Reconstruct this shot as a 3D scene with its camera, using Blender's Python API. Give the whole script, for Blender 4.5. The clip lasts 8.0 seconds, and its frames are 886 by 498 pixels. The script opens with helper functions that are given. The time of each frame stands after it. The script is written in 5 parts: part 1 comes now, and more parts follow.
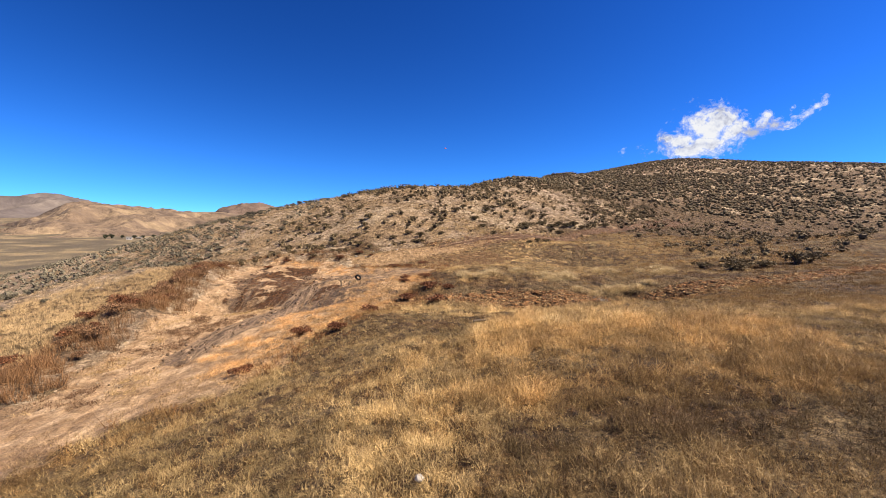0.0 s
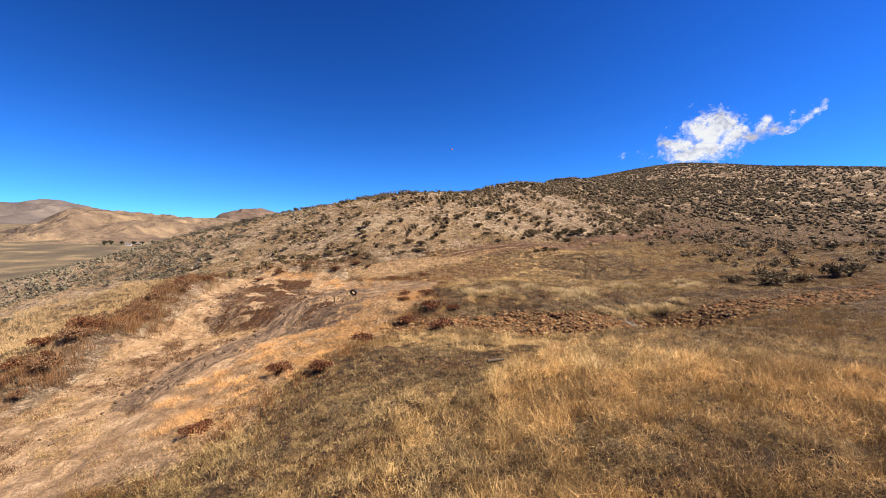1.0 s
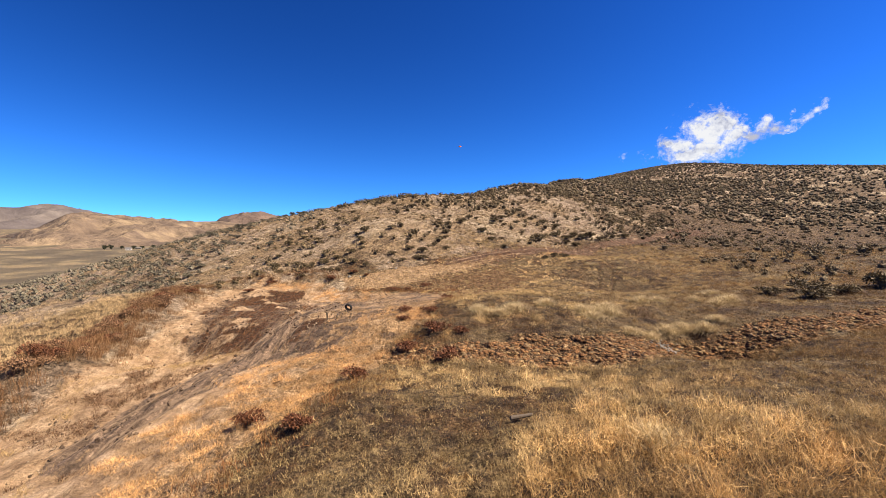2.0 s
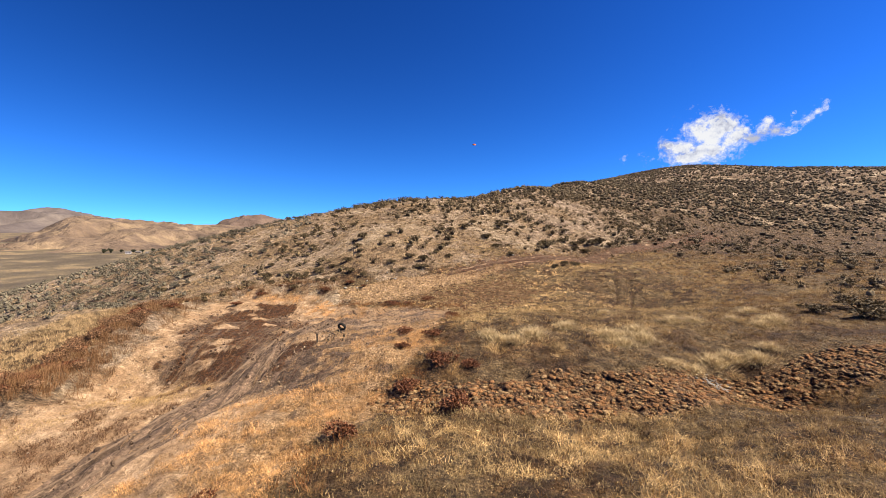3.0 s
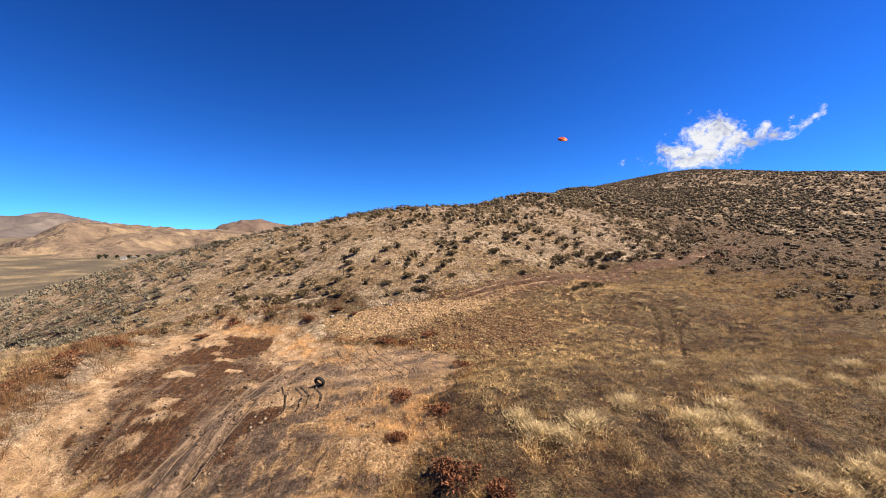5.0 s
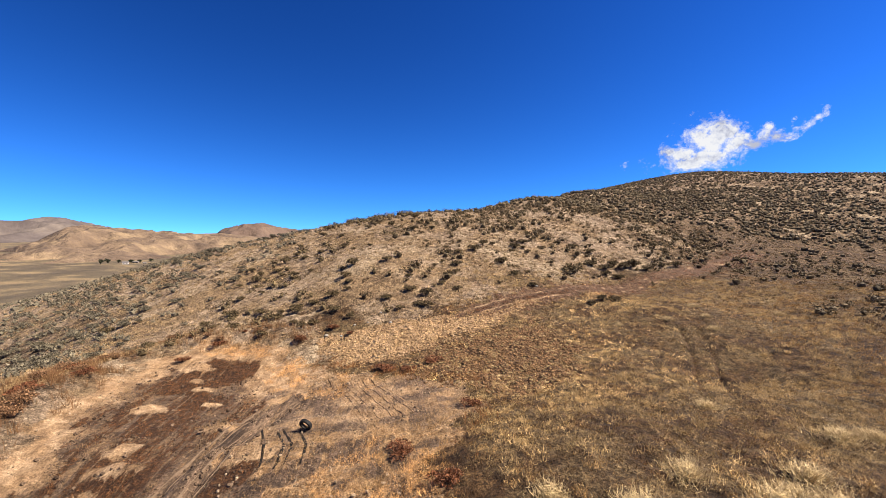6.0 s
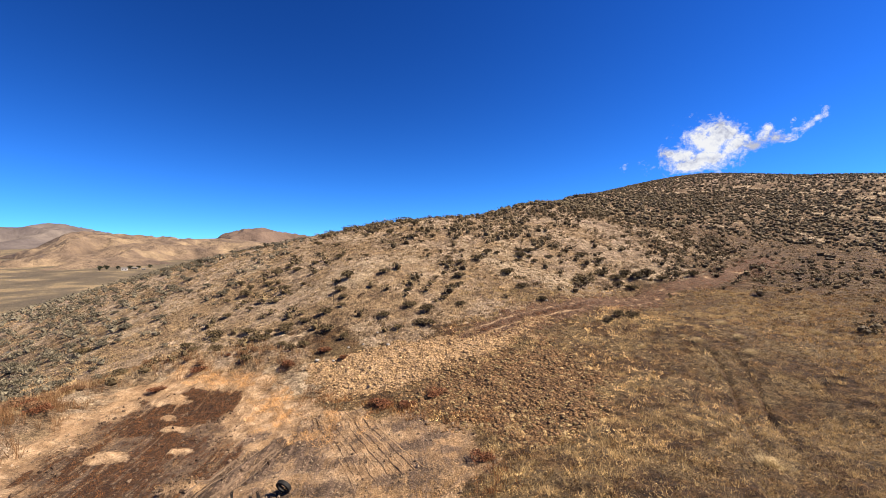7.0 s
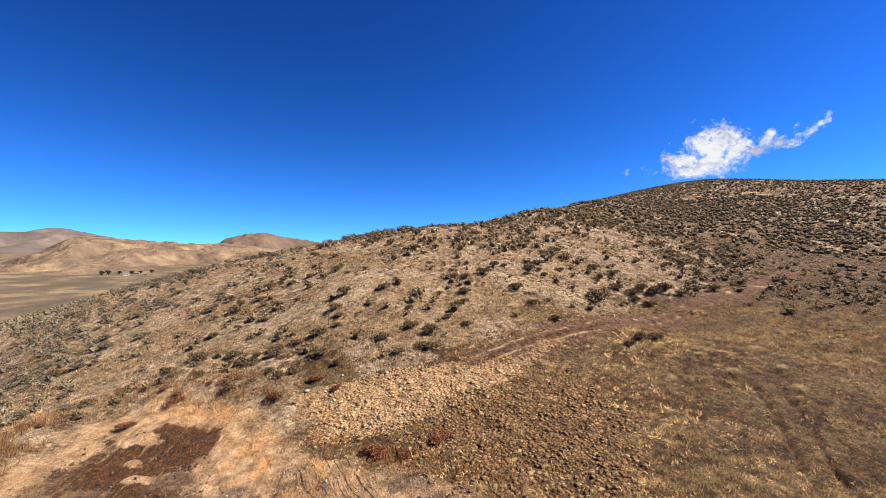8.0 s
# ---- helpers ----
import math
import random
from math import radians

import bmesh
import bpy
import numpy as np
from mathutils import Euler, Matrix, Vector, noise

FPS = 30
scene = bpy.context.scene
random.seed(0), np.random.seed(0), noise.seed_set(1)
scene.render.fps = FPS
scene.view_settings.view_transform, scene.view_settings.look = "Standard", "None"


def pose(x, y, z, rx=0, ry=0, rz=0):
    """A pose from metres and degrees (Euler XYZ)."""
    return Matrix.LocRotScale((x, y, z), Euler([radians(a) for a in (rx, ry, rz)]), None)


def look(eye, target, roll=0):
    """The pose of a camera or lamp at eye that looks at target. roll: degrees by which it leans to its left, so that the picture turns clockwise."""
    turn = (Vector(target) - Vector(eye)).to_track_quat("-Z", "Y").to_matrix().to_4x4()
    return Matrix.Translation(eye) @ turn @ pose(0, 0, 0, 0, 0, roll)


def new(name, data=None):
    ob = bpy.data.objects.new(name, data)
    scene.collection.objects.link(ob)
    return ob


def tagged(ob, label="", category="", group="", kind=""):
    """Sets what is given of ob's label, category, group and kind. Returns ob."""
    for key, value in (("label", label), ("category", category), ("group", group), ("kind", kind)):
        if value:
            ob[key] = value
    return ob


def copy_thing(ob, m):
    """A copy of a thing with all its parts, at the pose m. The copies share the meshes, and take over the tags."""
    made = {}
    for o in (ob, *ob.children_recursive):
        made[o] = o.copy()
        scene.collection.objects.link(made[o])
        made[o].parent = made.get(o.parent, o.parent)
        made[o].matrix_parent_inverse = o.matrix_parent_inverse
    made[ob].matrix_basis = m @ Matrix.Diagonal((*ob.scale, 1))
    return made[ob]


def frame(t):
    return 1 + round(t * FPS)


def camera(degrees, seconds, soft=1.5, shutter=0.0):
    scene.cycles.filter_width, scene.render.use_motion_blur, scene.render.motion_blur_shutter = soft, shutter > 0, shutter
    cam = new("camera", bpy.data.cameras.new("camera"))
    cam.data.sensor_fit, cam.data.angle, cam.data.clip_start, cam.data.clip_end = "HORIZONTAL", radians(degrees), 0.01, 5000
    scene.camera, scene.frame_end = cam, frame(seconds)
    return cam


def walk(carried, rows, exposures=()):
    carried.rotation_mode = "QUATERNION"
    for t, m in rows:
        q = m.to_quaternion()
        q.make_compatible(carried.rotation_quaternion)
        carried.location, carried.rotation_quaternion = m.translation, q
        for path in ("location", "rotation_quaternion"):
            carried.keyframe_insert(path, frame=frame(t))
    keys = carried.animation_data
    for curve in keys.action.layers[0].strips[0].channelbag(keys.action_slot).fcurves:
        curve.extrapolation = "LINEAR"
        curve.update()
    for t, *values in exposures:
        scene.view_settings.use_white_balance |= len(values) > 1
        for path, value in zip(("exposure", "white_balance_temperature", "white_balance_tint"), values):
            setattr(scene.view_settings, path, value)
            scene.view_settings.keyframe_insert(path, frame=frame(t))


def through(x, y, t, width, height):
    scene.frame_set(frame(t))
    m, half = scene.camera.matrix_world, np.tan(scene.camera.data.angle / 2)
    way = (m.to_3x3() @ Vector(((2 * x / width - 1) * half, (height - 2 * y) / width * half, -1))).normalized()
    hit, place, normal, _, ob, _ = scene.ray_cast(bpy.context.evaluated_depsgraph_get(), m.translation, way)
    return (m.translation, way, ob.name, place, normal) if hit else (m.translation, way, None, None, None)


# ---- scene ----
cam = camera(92.9, 8.0, 0.75, 0.07)
METRES, EYE, TILT, LEAN, TURN = 30.0, 12.0, 5.0, 1.6, 0.0
SKY, SUN, EXPOSURE = 0.066, 5.0, 1.63
ROWS = [
    (0.0, 0.0, 0.0, 0.0, 0.47, -9.56, -2.79),
    (0.5, -0.0051, 0.0629, 0.0006, 0.61, -9.1, -2.87),
    (1.0, -0.0096, 0.126, 0.0018, 0.51, -8.87, -2.65),
    (1.5, -0.0142, 0.1866, 0.0032, 0.51, -8.75, -2.41),
    (3.0, -0.0286, 0.3758, 0.0121, 0.65, -8.29, -2.08),
    (3.5, -0.0339, 0.4384, 0.0165, 0.57, -8.12, -2.3),
    (4.0, -0.0379, 0.5009, 0.0213, 0.47, -7.98, -2.13),
    (4.5, -0.0432, 0.5627, 0.0265, 0.43, -7.85, -2.09),
    (6.0, -0.057, 0.749, 0.0451, 0.76, -7.31, -1.79),
    (6.5, -0.0603, 0.811, 0.0518, 0.77, -7.07, -1.54),
    (7.0, -0.0648, 0.8725, 0.0602, 0.74, -6.86, -1.37),
    (7.5, -0.07, 0.9331, 0.0687, 0.9, -6.57, -1.43),
    (8.0, -0.0734, 0.9933, 0.0777, 1.04, -6.19, -1.42),
]
walk(cam, [(t, pose(0, 0, EYE, TILT, LEAN, TURN) @ pose(METRES * x, METRES * y, METRES * z, 90 + pitch, roll, yaw)) for t, x, y, z, yaw, pitch, roll in ROWS], [(0.0, EXPOSURE)])

# ---------------------------------------------------------------- world and sun
SUN_AZ, SUN_EL = 94.0, 47.0      # degrees clockwise from +y, and above the horizon
world = bpy.data.worlds.new("sky")
scene.world = world
world.use_nodes = True
wn = world.node_tree.nodes
wn.clear()
w_out, w_bg, w_sky, w_hue = (wn.new(k) for k in ("ShaderNodeOutputWorld", "ShaderNodeBackground", "ShaderNodeTexSky", "ShaderNodeHueSaturation"))
w_sky.sky_type, w_sky.sun_disc = "NISHITA", False
w_sky.sun_elevation, w_sky.sun_rotation = radians(SUN_EL), radians(SUN_AZ)
w_sky.altitude, w_sky.air_density, w_sky.dust_density, w_sky.ozone_density = 1500, 1.0, 0.12, 2.5
w_hue.inputs["Saturation"].default_value = 1.2
w_hue.inputs["Value"].default_value = 0.485
w_deep = wn.new("ShaderNodeGamma")      # the thin, very dark blue air of a high dry country
w_deep.inputs["Gamma"].default_value = 1.75
w_at, w_lift = wn.new("ShaderNodeTexCoord"), wn.new("ShaderNodeVectorMath")      # no haze lies over the horizon here
w_lift.inputs[1].default_value = (0, 0, 0.105)
world.node_tree.links.new(w_at.outputs["Generated"], w_lift.inputs[0])
world.node_tree.links.new(w_lift.outputs[0], w_sky.inputs["Vector"])
w_bg.inputs["Strength"].default_value = SKY
world.node_tree.links.new(w_sky.outputs["Color"], w_hue.inputs["Color"])
world.node_tree.links.new(w_hue.outputs["Color"], w_deep.inputs["Color"])
w_tint = wn.new("ShaderNodeMix")
w_tint.data_type, w_tint.blend_type = "RGBA", "MULTIPLY"
w_tint.inputs[0].default_value, w_tint.inputs[7].default_value = 1.0, (0.66, 0.935, 1.05, 1)
world.node_tree.links.new(w_deep.outputs["Color"], w_tint.inputs[6])
world.node_tree.links.new(w_tint.outputs[2], w_bg.inputs["Color"])
world.node_tree.links.new(w_bg.outputs["Background"], w_out.inputs["Surface"])
sun = new("sun", bpy.data.lights.new("sun", "SUN"))
sun.data.energy, sun.data.angle, sun.data.color = SUN, radians(0.53), (1.0, 0.85, 0.67)
sun.matrix_world = look((0, 0, 200), (-200 * math.cos(radians(SUN_EL)) * math.sin(radians(SUN_AZ)), -200 * math.cos(radians(SUN_EL)) * math.cos(radians(SUN_AZ)), 200 - 200 * math.sin(radians(SUN_EL))))


# ---------------------------------------------------------------- materials
REFLECT = 0.62      # dusty, dry surfaces give back this share of the colours below


class Nodes:
    """A small node writer for one material."""

    def __init__(self, name, rough=0.9):
        self.mat = bpy.data.materials.new(name)
        self.mat.use_nodes = True
        self.tree = self.mat.node_tree
        self.bsdf = self.tree.nodes["Principled BSDF"]
        self.bsdf.inputs["Roughness"].default_value = rough
        self.bsdf.inputs["Specular IOR Level"].default_value = 0.25

    def node(self, kind, **values):
        n = self.tree.nodes.new(kind)
        for k, v in values.items():
            n.inputs[k].default_value = v
        return n

    def link(self, a, b):
        self.tree.links.new(a, b)

    def coords(self):
        return self.node("ShaderNodeNewGeometry").outputs["Position"]

    def noise(self, scale, detail=5.0, rough=0.6, at=None):
        n = self.node("ShaderNodeTexNoise", Scale=scale, Detail=detail, Roughness=rough)
        self.link(at or self.coords(), n.inputs["Vector"])
        return n.outputs["Fac"]

    def ramp(self, fac, *stops):
        n = self.tree.nodes.new("ShaderNodeValToRGB")
        while len(n.color_ramp.elements) < len(stops):
            n.color_ramp.elements.new(0.5)
        for e, (p, c) in zip(n.color_ramp.elements, stops):
            e.position = p
            e.color = (*c, 1) if len(c) == 3 else c
        self.link(fac, n.inputs["Fac"])
        return n.outputs["Color"]

    def mix(self, fac, a, b, mode="MIX"):
        n = self.tree.nodes.new("ShaderNodeMix")
        n.data_type, n.blend_type = "RGBA", mode
        for value, socket in ((fac, n.inputs["Factor"]), (a, n.inputs["A"]), (b, n.inputs["B"])):
            sock = socket
            if socket.name == "A":
                sock = n.inputs[6]
            elif socket.name == "B":
                sock = n.inputs[7]
            else:
                sock = n.inputs[0]
            if isinstance(value, (int, float)):
                sock.default_value = value
            elif isinstance(value, tuple):
                sock.default_value = (*value, 1)
            else:
                self.link(value, sock)
        return n.outputs[2]

    def maths(self, op, a, b=0.0, clamp=False):
        n = self.tree.nodes.new("ShaderNodeMath")
        n.operation, n.use_clamp = op, clamp
        for i, v in enumerate((a, b)):
            if isinstance(v, (int, float)):
                n.inputs[i].default_value = v
            else:
                self.link(v, n.inputs[i])
        return n.outputs[0]

    def attribute(self, name):
        n = self.tree.nodes.new("ShaderNodeAttribute")
        n.attribute_name = name
        return n

    def bump(self, fac, strength, distance):
        n = self.node("ShaderNodeBump", Strength=strength, Distance=distance)
        self.link(fac, n.inputs["Height"])
        self.link(n.outputs["Normal"], self.bsdf.inputs["Normal"])

    def colour(self, c):
        if isinstance(c, tuple):
            self.bsdf.inputs["Base Color"].default_value = (*(REFLECT * v for v in c), 1)
        else:
            self.link(self.mix(1.0, c, (REFLECT, REFLECT, REFLECT), "MULTIPLY"), self.bsdf.inputs["Base Color"])
        return self.mat


def mottled(name, a, b, scale=6.0, rough=0.85, bump=0.3, depth=0.02):
    m = Nodes(name, rough)
    f = m.noise(scale)
    g = m.noise(scale * 7, 4.0)
    m.bump(g, bump, depth)
    return m.colour(m.mix(m.maths("MULTIPLY", g, 0.6), m.ramp(f, (0.3, a), (0.7, b)), tuple(v * 0.55 for v in a)))


def plant_material(name, spread=0.5, through=0.3):
    """Colour from the plant's own tint, varied from blade to blade, with some light passing through."""
    m = Nodes(name, 0.75)
    tint = m.attribute("tint").outputs["Color"]
    rnd = m.node("ShaderNodeNewGeometry").outputs["Random Per Island"]
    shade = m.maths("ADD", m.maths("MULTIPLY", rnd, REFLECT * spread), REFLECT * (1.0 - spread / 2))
    n = m.tree.nodes.new("ShaderNodeVectorMath")
    n.operation = "SCALE"
    m.link(tint, n.inputs[0])
    m.link(shade, n.inputs["Scale"])
    col = n.outputs[0]
    m.link(col, m.bsdf.inputs["Base Color"])
    tr = m.node("ShaderNodeBsdfTranslucent")
    m.link(col, tr.inputs["Color"])
    mx = m.node("ShaderNodeMixShader", Fac=through)
    m.link(m.bsdf.outputs[0], mx.inputs[1])
    m.link(tr.outputs[0], mx.inputs[2])
    m.link(mx.outputs[0], m.tree.nodes["Material Output"].inputs["Surface"])
    return m.mat


def ground_material():
    """Litter, hillside soil, orange sand, brown crust, grey mud and clods, by the zones of the land."""
    m = Nodes("ground_soil", 0.95)
    za, zb = m.attribute("zone_a"), m.attribute("zone_b")
    sa, sb = m.node("ShaderNodeSeparateColor"), m.node("ShaderNodeSeparateColor")
    m.link(za.outputs["Color"], sa.inputs[0])
    m.link(zb.outputs["Color"], sb.inputs[0])
    sand, crust, mud = sa.outputs[0], sa.outputs[1], sa.outputs[2]
    clods, hill, far = sb.outputs[0], sb.outputs[1], sb.outputs[2]
    big, mid, fine, grit = m.noise(0.12, 4), m.noise(0.9, 5), m.noise(5.0, 6, 0.7), m.noise(28.0, 4, 0.7)
    zc = m.attribute("zone_c")
    sc = m.node("ShaderNodeSeparateColor")
    m.link(zc.outputs["Color"], sc.inputs[0])
    mat, red, weedy = sc.outputs[0], sc.outputs[1], sc.outputs[2]
    patch = m.noise(0.33, 4, 0.65)
    litter = m.ramp(mid, (0.3, (0.04, 0.021, 0.009)), (0.5, (0.12, 0.065, 0.027)), (0.7, (0.30, 0.178, 0.073)))
    litter = m.mix(m.ramp(patch, (0.44, (0, 0, 0)), (0.58, (0.85, 0.85, 0.85))), litter, m.ramp(fine, (0.3, (0.09, 0.058, 0.028)), (0.5, (0.26, 0.18, 0.087)), (0.68, (0.42, 0.31, 0.16))))
    hillc = m.ramp(mid, (0.32, (0.26, 0.185, 0.125)), (0.5, (0.48, 0.36, 0.25)), (0.68, (0.68, 0.53, 0.37)))
    hillc = m.mix(m.ramp(big, (0.47, (0, 0, 0)), (0.56, (1, 1, 1))), hillc, m.ramp(mid, (0.3, (0.27, 0.175, 0.10)), (0.7, (0.50, 0.36, 0.205))))
    hillc = m.mix(m.ramp(patch, (0.38, (0.55, 0.55, 0.55)), (0.47, (0, 0, 0))), hillc, m.ramp(fine, (0.3, (0.11, 0.07, 0.042)), (0.7, (0.30, 0.205, 0.125))))
    farc = m.ramp(m.noise(0.02, 5), (0.38, (0.125, 0.10, 0.066)), (0.5, (0.175, 0.142, 0.09)), (0.62, (0.35, 0.265, 0.15)))
    pale = m.ramp(mid, (0.36, (0.30, 0.188, 0.1)), (0.5, (0.49, 0.325, 0.185)), (0.62, (0.66, 0.47, 0.29)))
    pale = m.mix(m.ramp(patch, (0.38, (0.7, 0.7, 0.7)), (0.5, (0, 0, 0))), pale, m.ramp(fine, (0.35, (0.22, 0.125, 0.065)), (0.65, (0.48, 0.31, 0.17))))
    tufty = m.ramp(fine, (0.34, (0.2, 0.105, 0.048)), (0.45, (0.52, 0.315, 0.15)), (0.6, (0.78, 0.53, 0.29)))
    crustc = m.ramp(fine, (0.32, (0.034, 0.013, 0.006)), (0.52, (0.12, 0.052, 0.018)), (0.7, (0.27, 0.135, 0.05)))
    mudc = m.ramp(fine, (0.3, (0.07, 0.044, 0.029)), (0.5, (0.165, 0.11, 0.074)), (0.7, (0.32, 0.225, 0.15)))
    clodc = m.ramp(fine, (0.34, (0.075, 0.038, 0.018)), (0.48, (0.2, 0.11, 0.05)), (0.66, (0.42, 0.25, 0.118)))
    roadc = m.ramp(fine, (0.3, (0.09, 0.045, 0.026)), (0.5, (0.2, 0.115, 0.068)), (0.7, (0.36, 0.22, 0.13)))

    def edge(z, soft=0.5):
        e = m.maths("ADD", z, m.maths("MULTIPLY", m.maths("SUBTRACT", fine, 0.5), soft))
        e = m.maths("ADD", e, m.maths("MULTIPLY", m.maths("SUBTRACT", mid, 0.5), soft))
        return m.ramp(e, (0.42, (0, 0, 0)), (0.58, (1, 1, 1)))

    pos = m.coords()
    lane = m.node("ShaderNodeCombineXYZ")      # the way the wheels ran over the sand
    for k, way in enumerate(((1.0, 0.12, 0), (0, 0.075, 0))):
        dot = m.node("ShaderNodeVectorMath")
        dot.operation = "DOT_PRODUCT"
        m.link(pos, dot.inputs[0])
        dot.inputs[1].default_value = way
        m.link(dot.outputs["Value"], lane.inputs[k])
    drawn = m.noise(2.6, 5, 0.65, lane.outputs[0])
    run = m.maths("MULTIPLY", m.maths("SUBTRACT", drawn, 0.5), 2.2)
    pale = m.mix(m.ramp(drawn, (0.38, (0.4, 0.4, 0.4)), (0.5, (0, 0, 0))), pale, (0.27, 0.165, 0.09))
    sandc = m.mix(m.maths("MULTIPLY", mat, m.ramp(patch, (0.42, (1, 1, 1)), (0.56, (0.25, 0.25, 0.25)))), pale, tufty)
    mudc = m.mix(1.0, mudc, m.ramp(drawn, (0.4, (0.4, 0.38, 0.37)), (0.5, (0.95, 0.95, 0.95)), (0.6, (1.6, 1.6, 1.6))), "MULTIPLY")
    c = m.mix(edge(hill, 1.5), litter, hillc)
    tuftlet = m.noise(0.75, 6, 0.8)
    c = m.mix(m.maths("MULTIPLY", hill, 0.9), c, m.mix(1.0, c, m.ramp(tuftlet, (0.38, (0.5, 0.48, 0.45)), (0.47, (1.05, 1.05, 1.04)), (0.6, (1.35, 1.35, 1.32))), "MULTIPLY"))
    c = m.mix(m.maths("MULTIPLY", edge(weedy, 2.2), 0.8), c, m.ramp(tuftlet, (0.36, (0.034, 0.02, 0.01)), (0.5, (0.12, 0.07, 0.033)), (0.62, (0.36, 0.235, 0.122))))
    bare = m.noise(0.11, 6, 0.72)
    c = m.mix(m.maths("MULTIPLY", m.ramp(bare, (0.53, (0, 0, 0)), (0.6, (0.85, 0.85, 0.85))), m.ramp(hill, (0.2, (0, 0, 0)), (0.45, (1, 1, 1)))), c, m.ramp(tuftlet, (0.4, (0.34, 0.25, 0.16)), (0.52, (0.72, 0.57, 0.385))))
    c = m.mix(edge(far, 0.2), c, farc)
    c = m.mix(edge(clods, 0.9), c, clodc)
    c = m.mix(edge(red, 0.9), c, roadc)
    c = m.mix(edge(sand, 0.8), c, sandc)
    c = m.mix(edge(m.maths("ADD", mud, m.maths("MULTIPLY", run, m.maths("MULTIPLY", mud, 0.9))), 0.7), c, mudc)
    c = m.mix(edge(m.maths("ADD", crust, m.maths("MULTIPLY", run, m.maths("MULTIPLY", crust, 1.7))), 0.8), c, crustc)
    speck = m.noise(11.0, 4, 0.75)
    blot = m.noise(2.3, 4, 0.7)
    calm = m.maths("MULTIPLY", m.maths("MULTIPLY", sand, m.maths("SUBTRACT", 1.0, m.maths("MULTIPLY", mat, 0.5))), m.maths("SUBTRACT", 1.0, crust, True))
    c = m.mix(m.maths("SUBTRACT", 1.0, m.maths("MULTIPLY", calm, 0.6)), c, m.ramp(blot, (0.36, (0.4, 0.37, 0.34)), (0.5, (0.95, 0.95, 0.95)), (0.64, (1.4, 1.4, 1.4))), "MULTIPLY")
    rough_c = m.mix(1.0, c, m.ramp(speck, (0.36, (0.2, 0.18, 0.16)), (0.5, (0.85, 0.85, 0.85)), (0.62, (1.5, 1.5, 1.5))), "MULTIPLY")
    c = m.mix(m.maths("MULTIPLY", calm, 0.55), rough_c, c)
    c = m.mix(m.ramp(grit, (0.3, (0.5, 0.5, 0.5)), (0.5, (0, 0, 0))), c, (0.10, 0.07, 0.045))
    h = m.maths("ADD", m.maths("MULTIPLY", fine, 1.0), m.maths("ADD", m.maths("MULTIPLY", speck, 0.7), m.maths("ADD", m.maths("MULTIPLY", grit, 0.2), m.maths("MULTIPLY", drawn, 0.8))))
    m.bump(m.maths("MULTIPLY", h, m.maths("SUBTRACT", 1.0, m.maths("MULTIPLY", calm, 0.75))), 1.0, 0.45)
    return m.colour(c)


def clod_material():
    """Matted growth: each lump has its own tint, fibrous and pitted, with the pits' shade put into the colour."""
    m = Nodes("matted_clods", 1.0)
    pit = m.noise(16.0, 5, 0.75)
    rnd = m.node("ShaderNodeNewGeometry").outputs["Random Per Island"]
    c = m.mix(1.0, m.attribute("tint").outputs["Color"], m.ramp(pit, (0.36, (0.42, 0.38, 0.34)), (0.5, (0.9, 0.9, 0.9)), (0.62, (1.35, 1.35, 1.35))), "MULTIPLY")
    c = m.mix(1.0, c, m.ramp(rnd, (0.0, (0.8, 0.78, 0.76)), (1.0, (1.2, 1.2, 1.2))), "MULTIPLY")
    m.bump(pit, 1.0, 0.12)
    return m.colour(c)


GROUND = ground_material()
GRASS = plant_material("dry_grass_blades", 0.28, 0.16)
LEAF = plant_material("shrub_leaves", 0.7, 0.1)
WOOD = mottled("weathered_stems", (0.12, 0.09, 0.065), (0.20, 0.16, 0.12), 20)
RUBBER = mottled("old_tyre_rubber", (0.012, 0.012, 0.013), (0.03, 0.029, 0.028), 14, 0.7)
STONE = mottled("grey_stone", (0.30, 0.28, 0.25), (0.46, 0.43, 0.39), 9)
PALE = mottled("pale_stone", (0.42, 0.39, 0.34), (0.58, 0.55, 0.5), 7)
CLOD = clod_material()
SKID = mottled("churned_dark_soil", (0.008, 0.006, 0.005), (0.025, 0.018, 0.014), 6, 1.0)
SCUFF = mottled("scuffed_brown_soil", (0.07, 0.042, 0.024), (0.15, 0.09, 0.05), 5, 1.0)
MUD_RIDGE = mottled("dried_mud_ridge", (0.13, 0.09, 0.062), (0.27, 0.19, 0.13), 7, 1.0)
SKID_MUD = mottled("wet_mud_groove", (0.045, 0.03, 0.02), (0.09, 0.06, 0.042), 5, 0.8)
TAN_RIDGE = mottled("loose_tan_soil", (0.32, 0.2, 0.108), (0.46, 0.3, 0.17), 5, 1.0)
ORANGE = mottled("orange_target_paint", (0.85, 0.13, 0.03), (0.95, 0.2, 0.06), 30, 0.5, 0.05)
PITCH = mottled("black_pitch", (0.015, 0.014, 0.013), (0.03, 0.028, 0.026), 30, 0.6)
WALL = mottled("white_siding", (0.72, 0.70, 0.66), (0.8, 0.78, 0.74), 0.4)
SHED = mottled("weathered_board_wall", (0.26, 0.23, 0.19), (0.4, 0.36, 0.3), 0.4)
ROOF = mottled("grey_roofing", (0.18, 0.17, 0.16), (0.28, 0.26, 0.24), 0.5)
BARK = mottled("bark", (0.07, 0.055, 0.04), (0.13, 0.1, 0.07), 2)


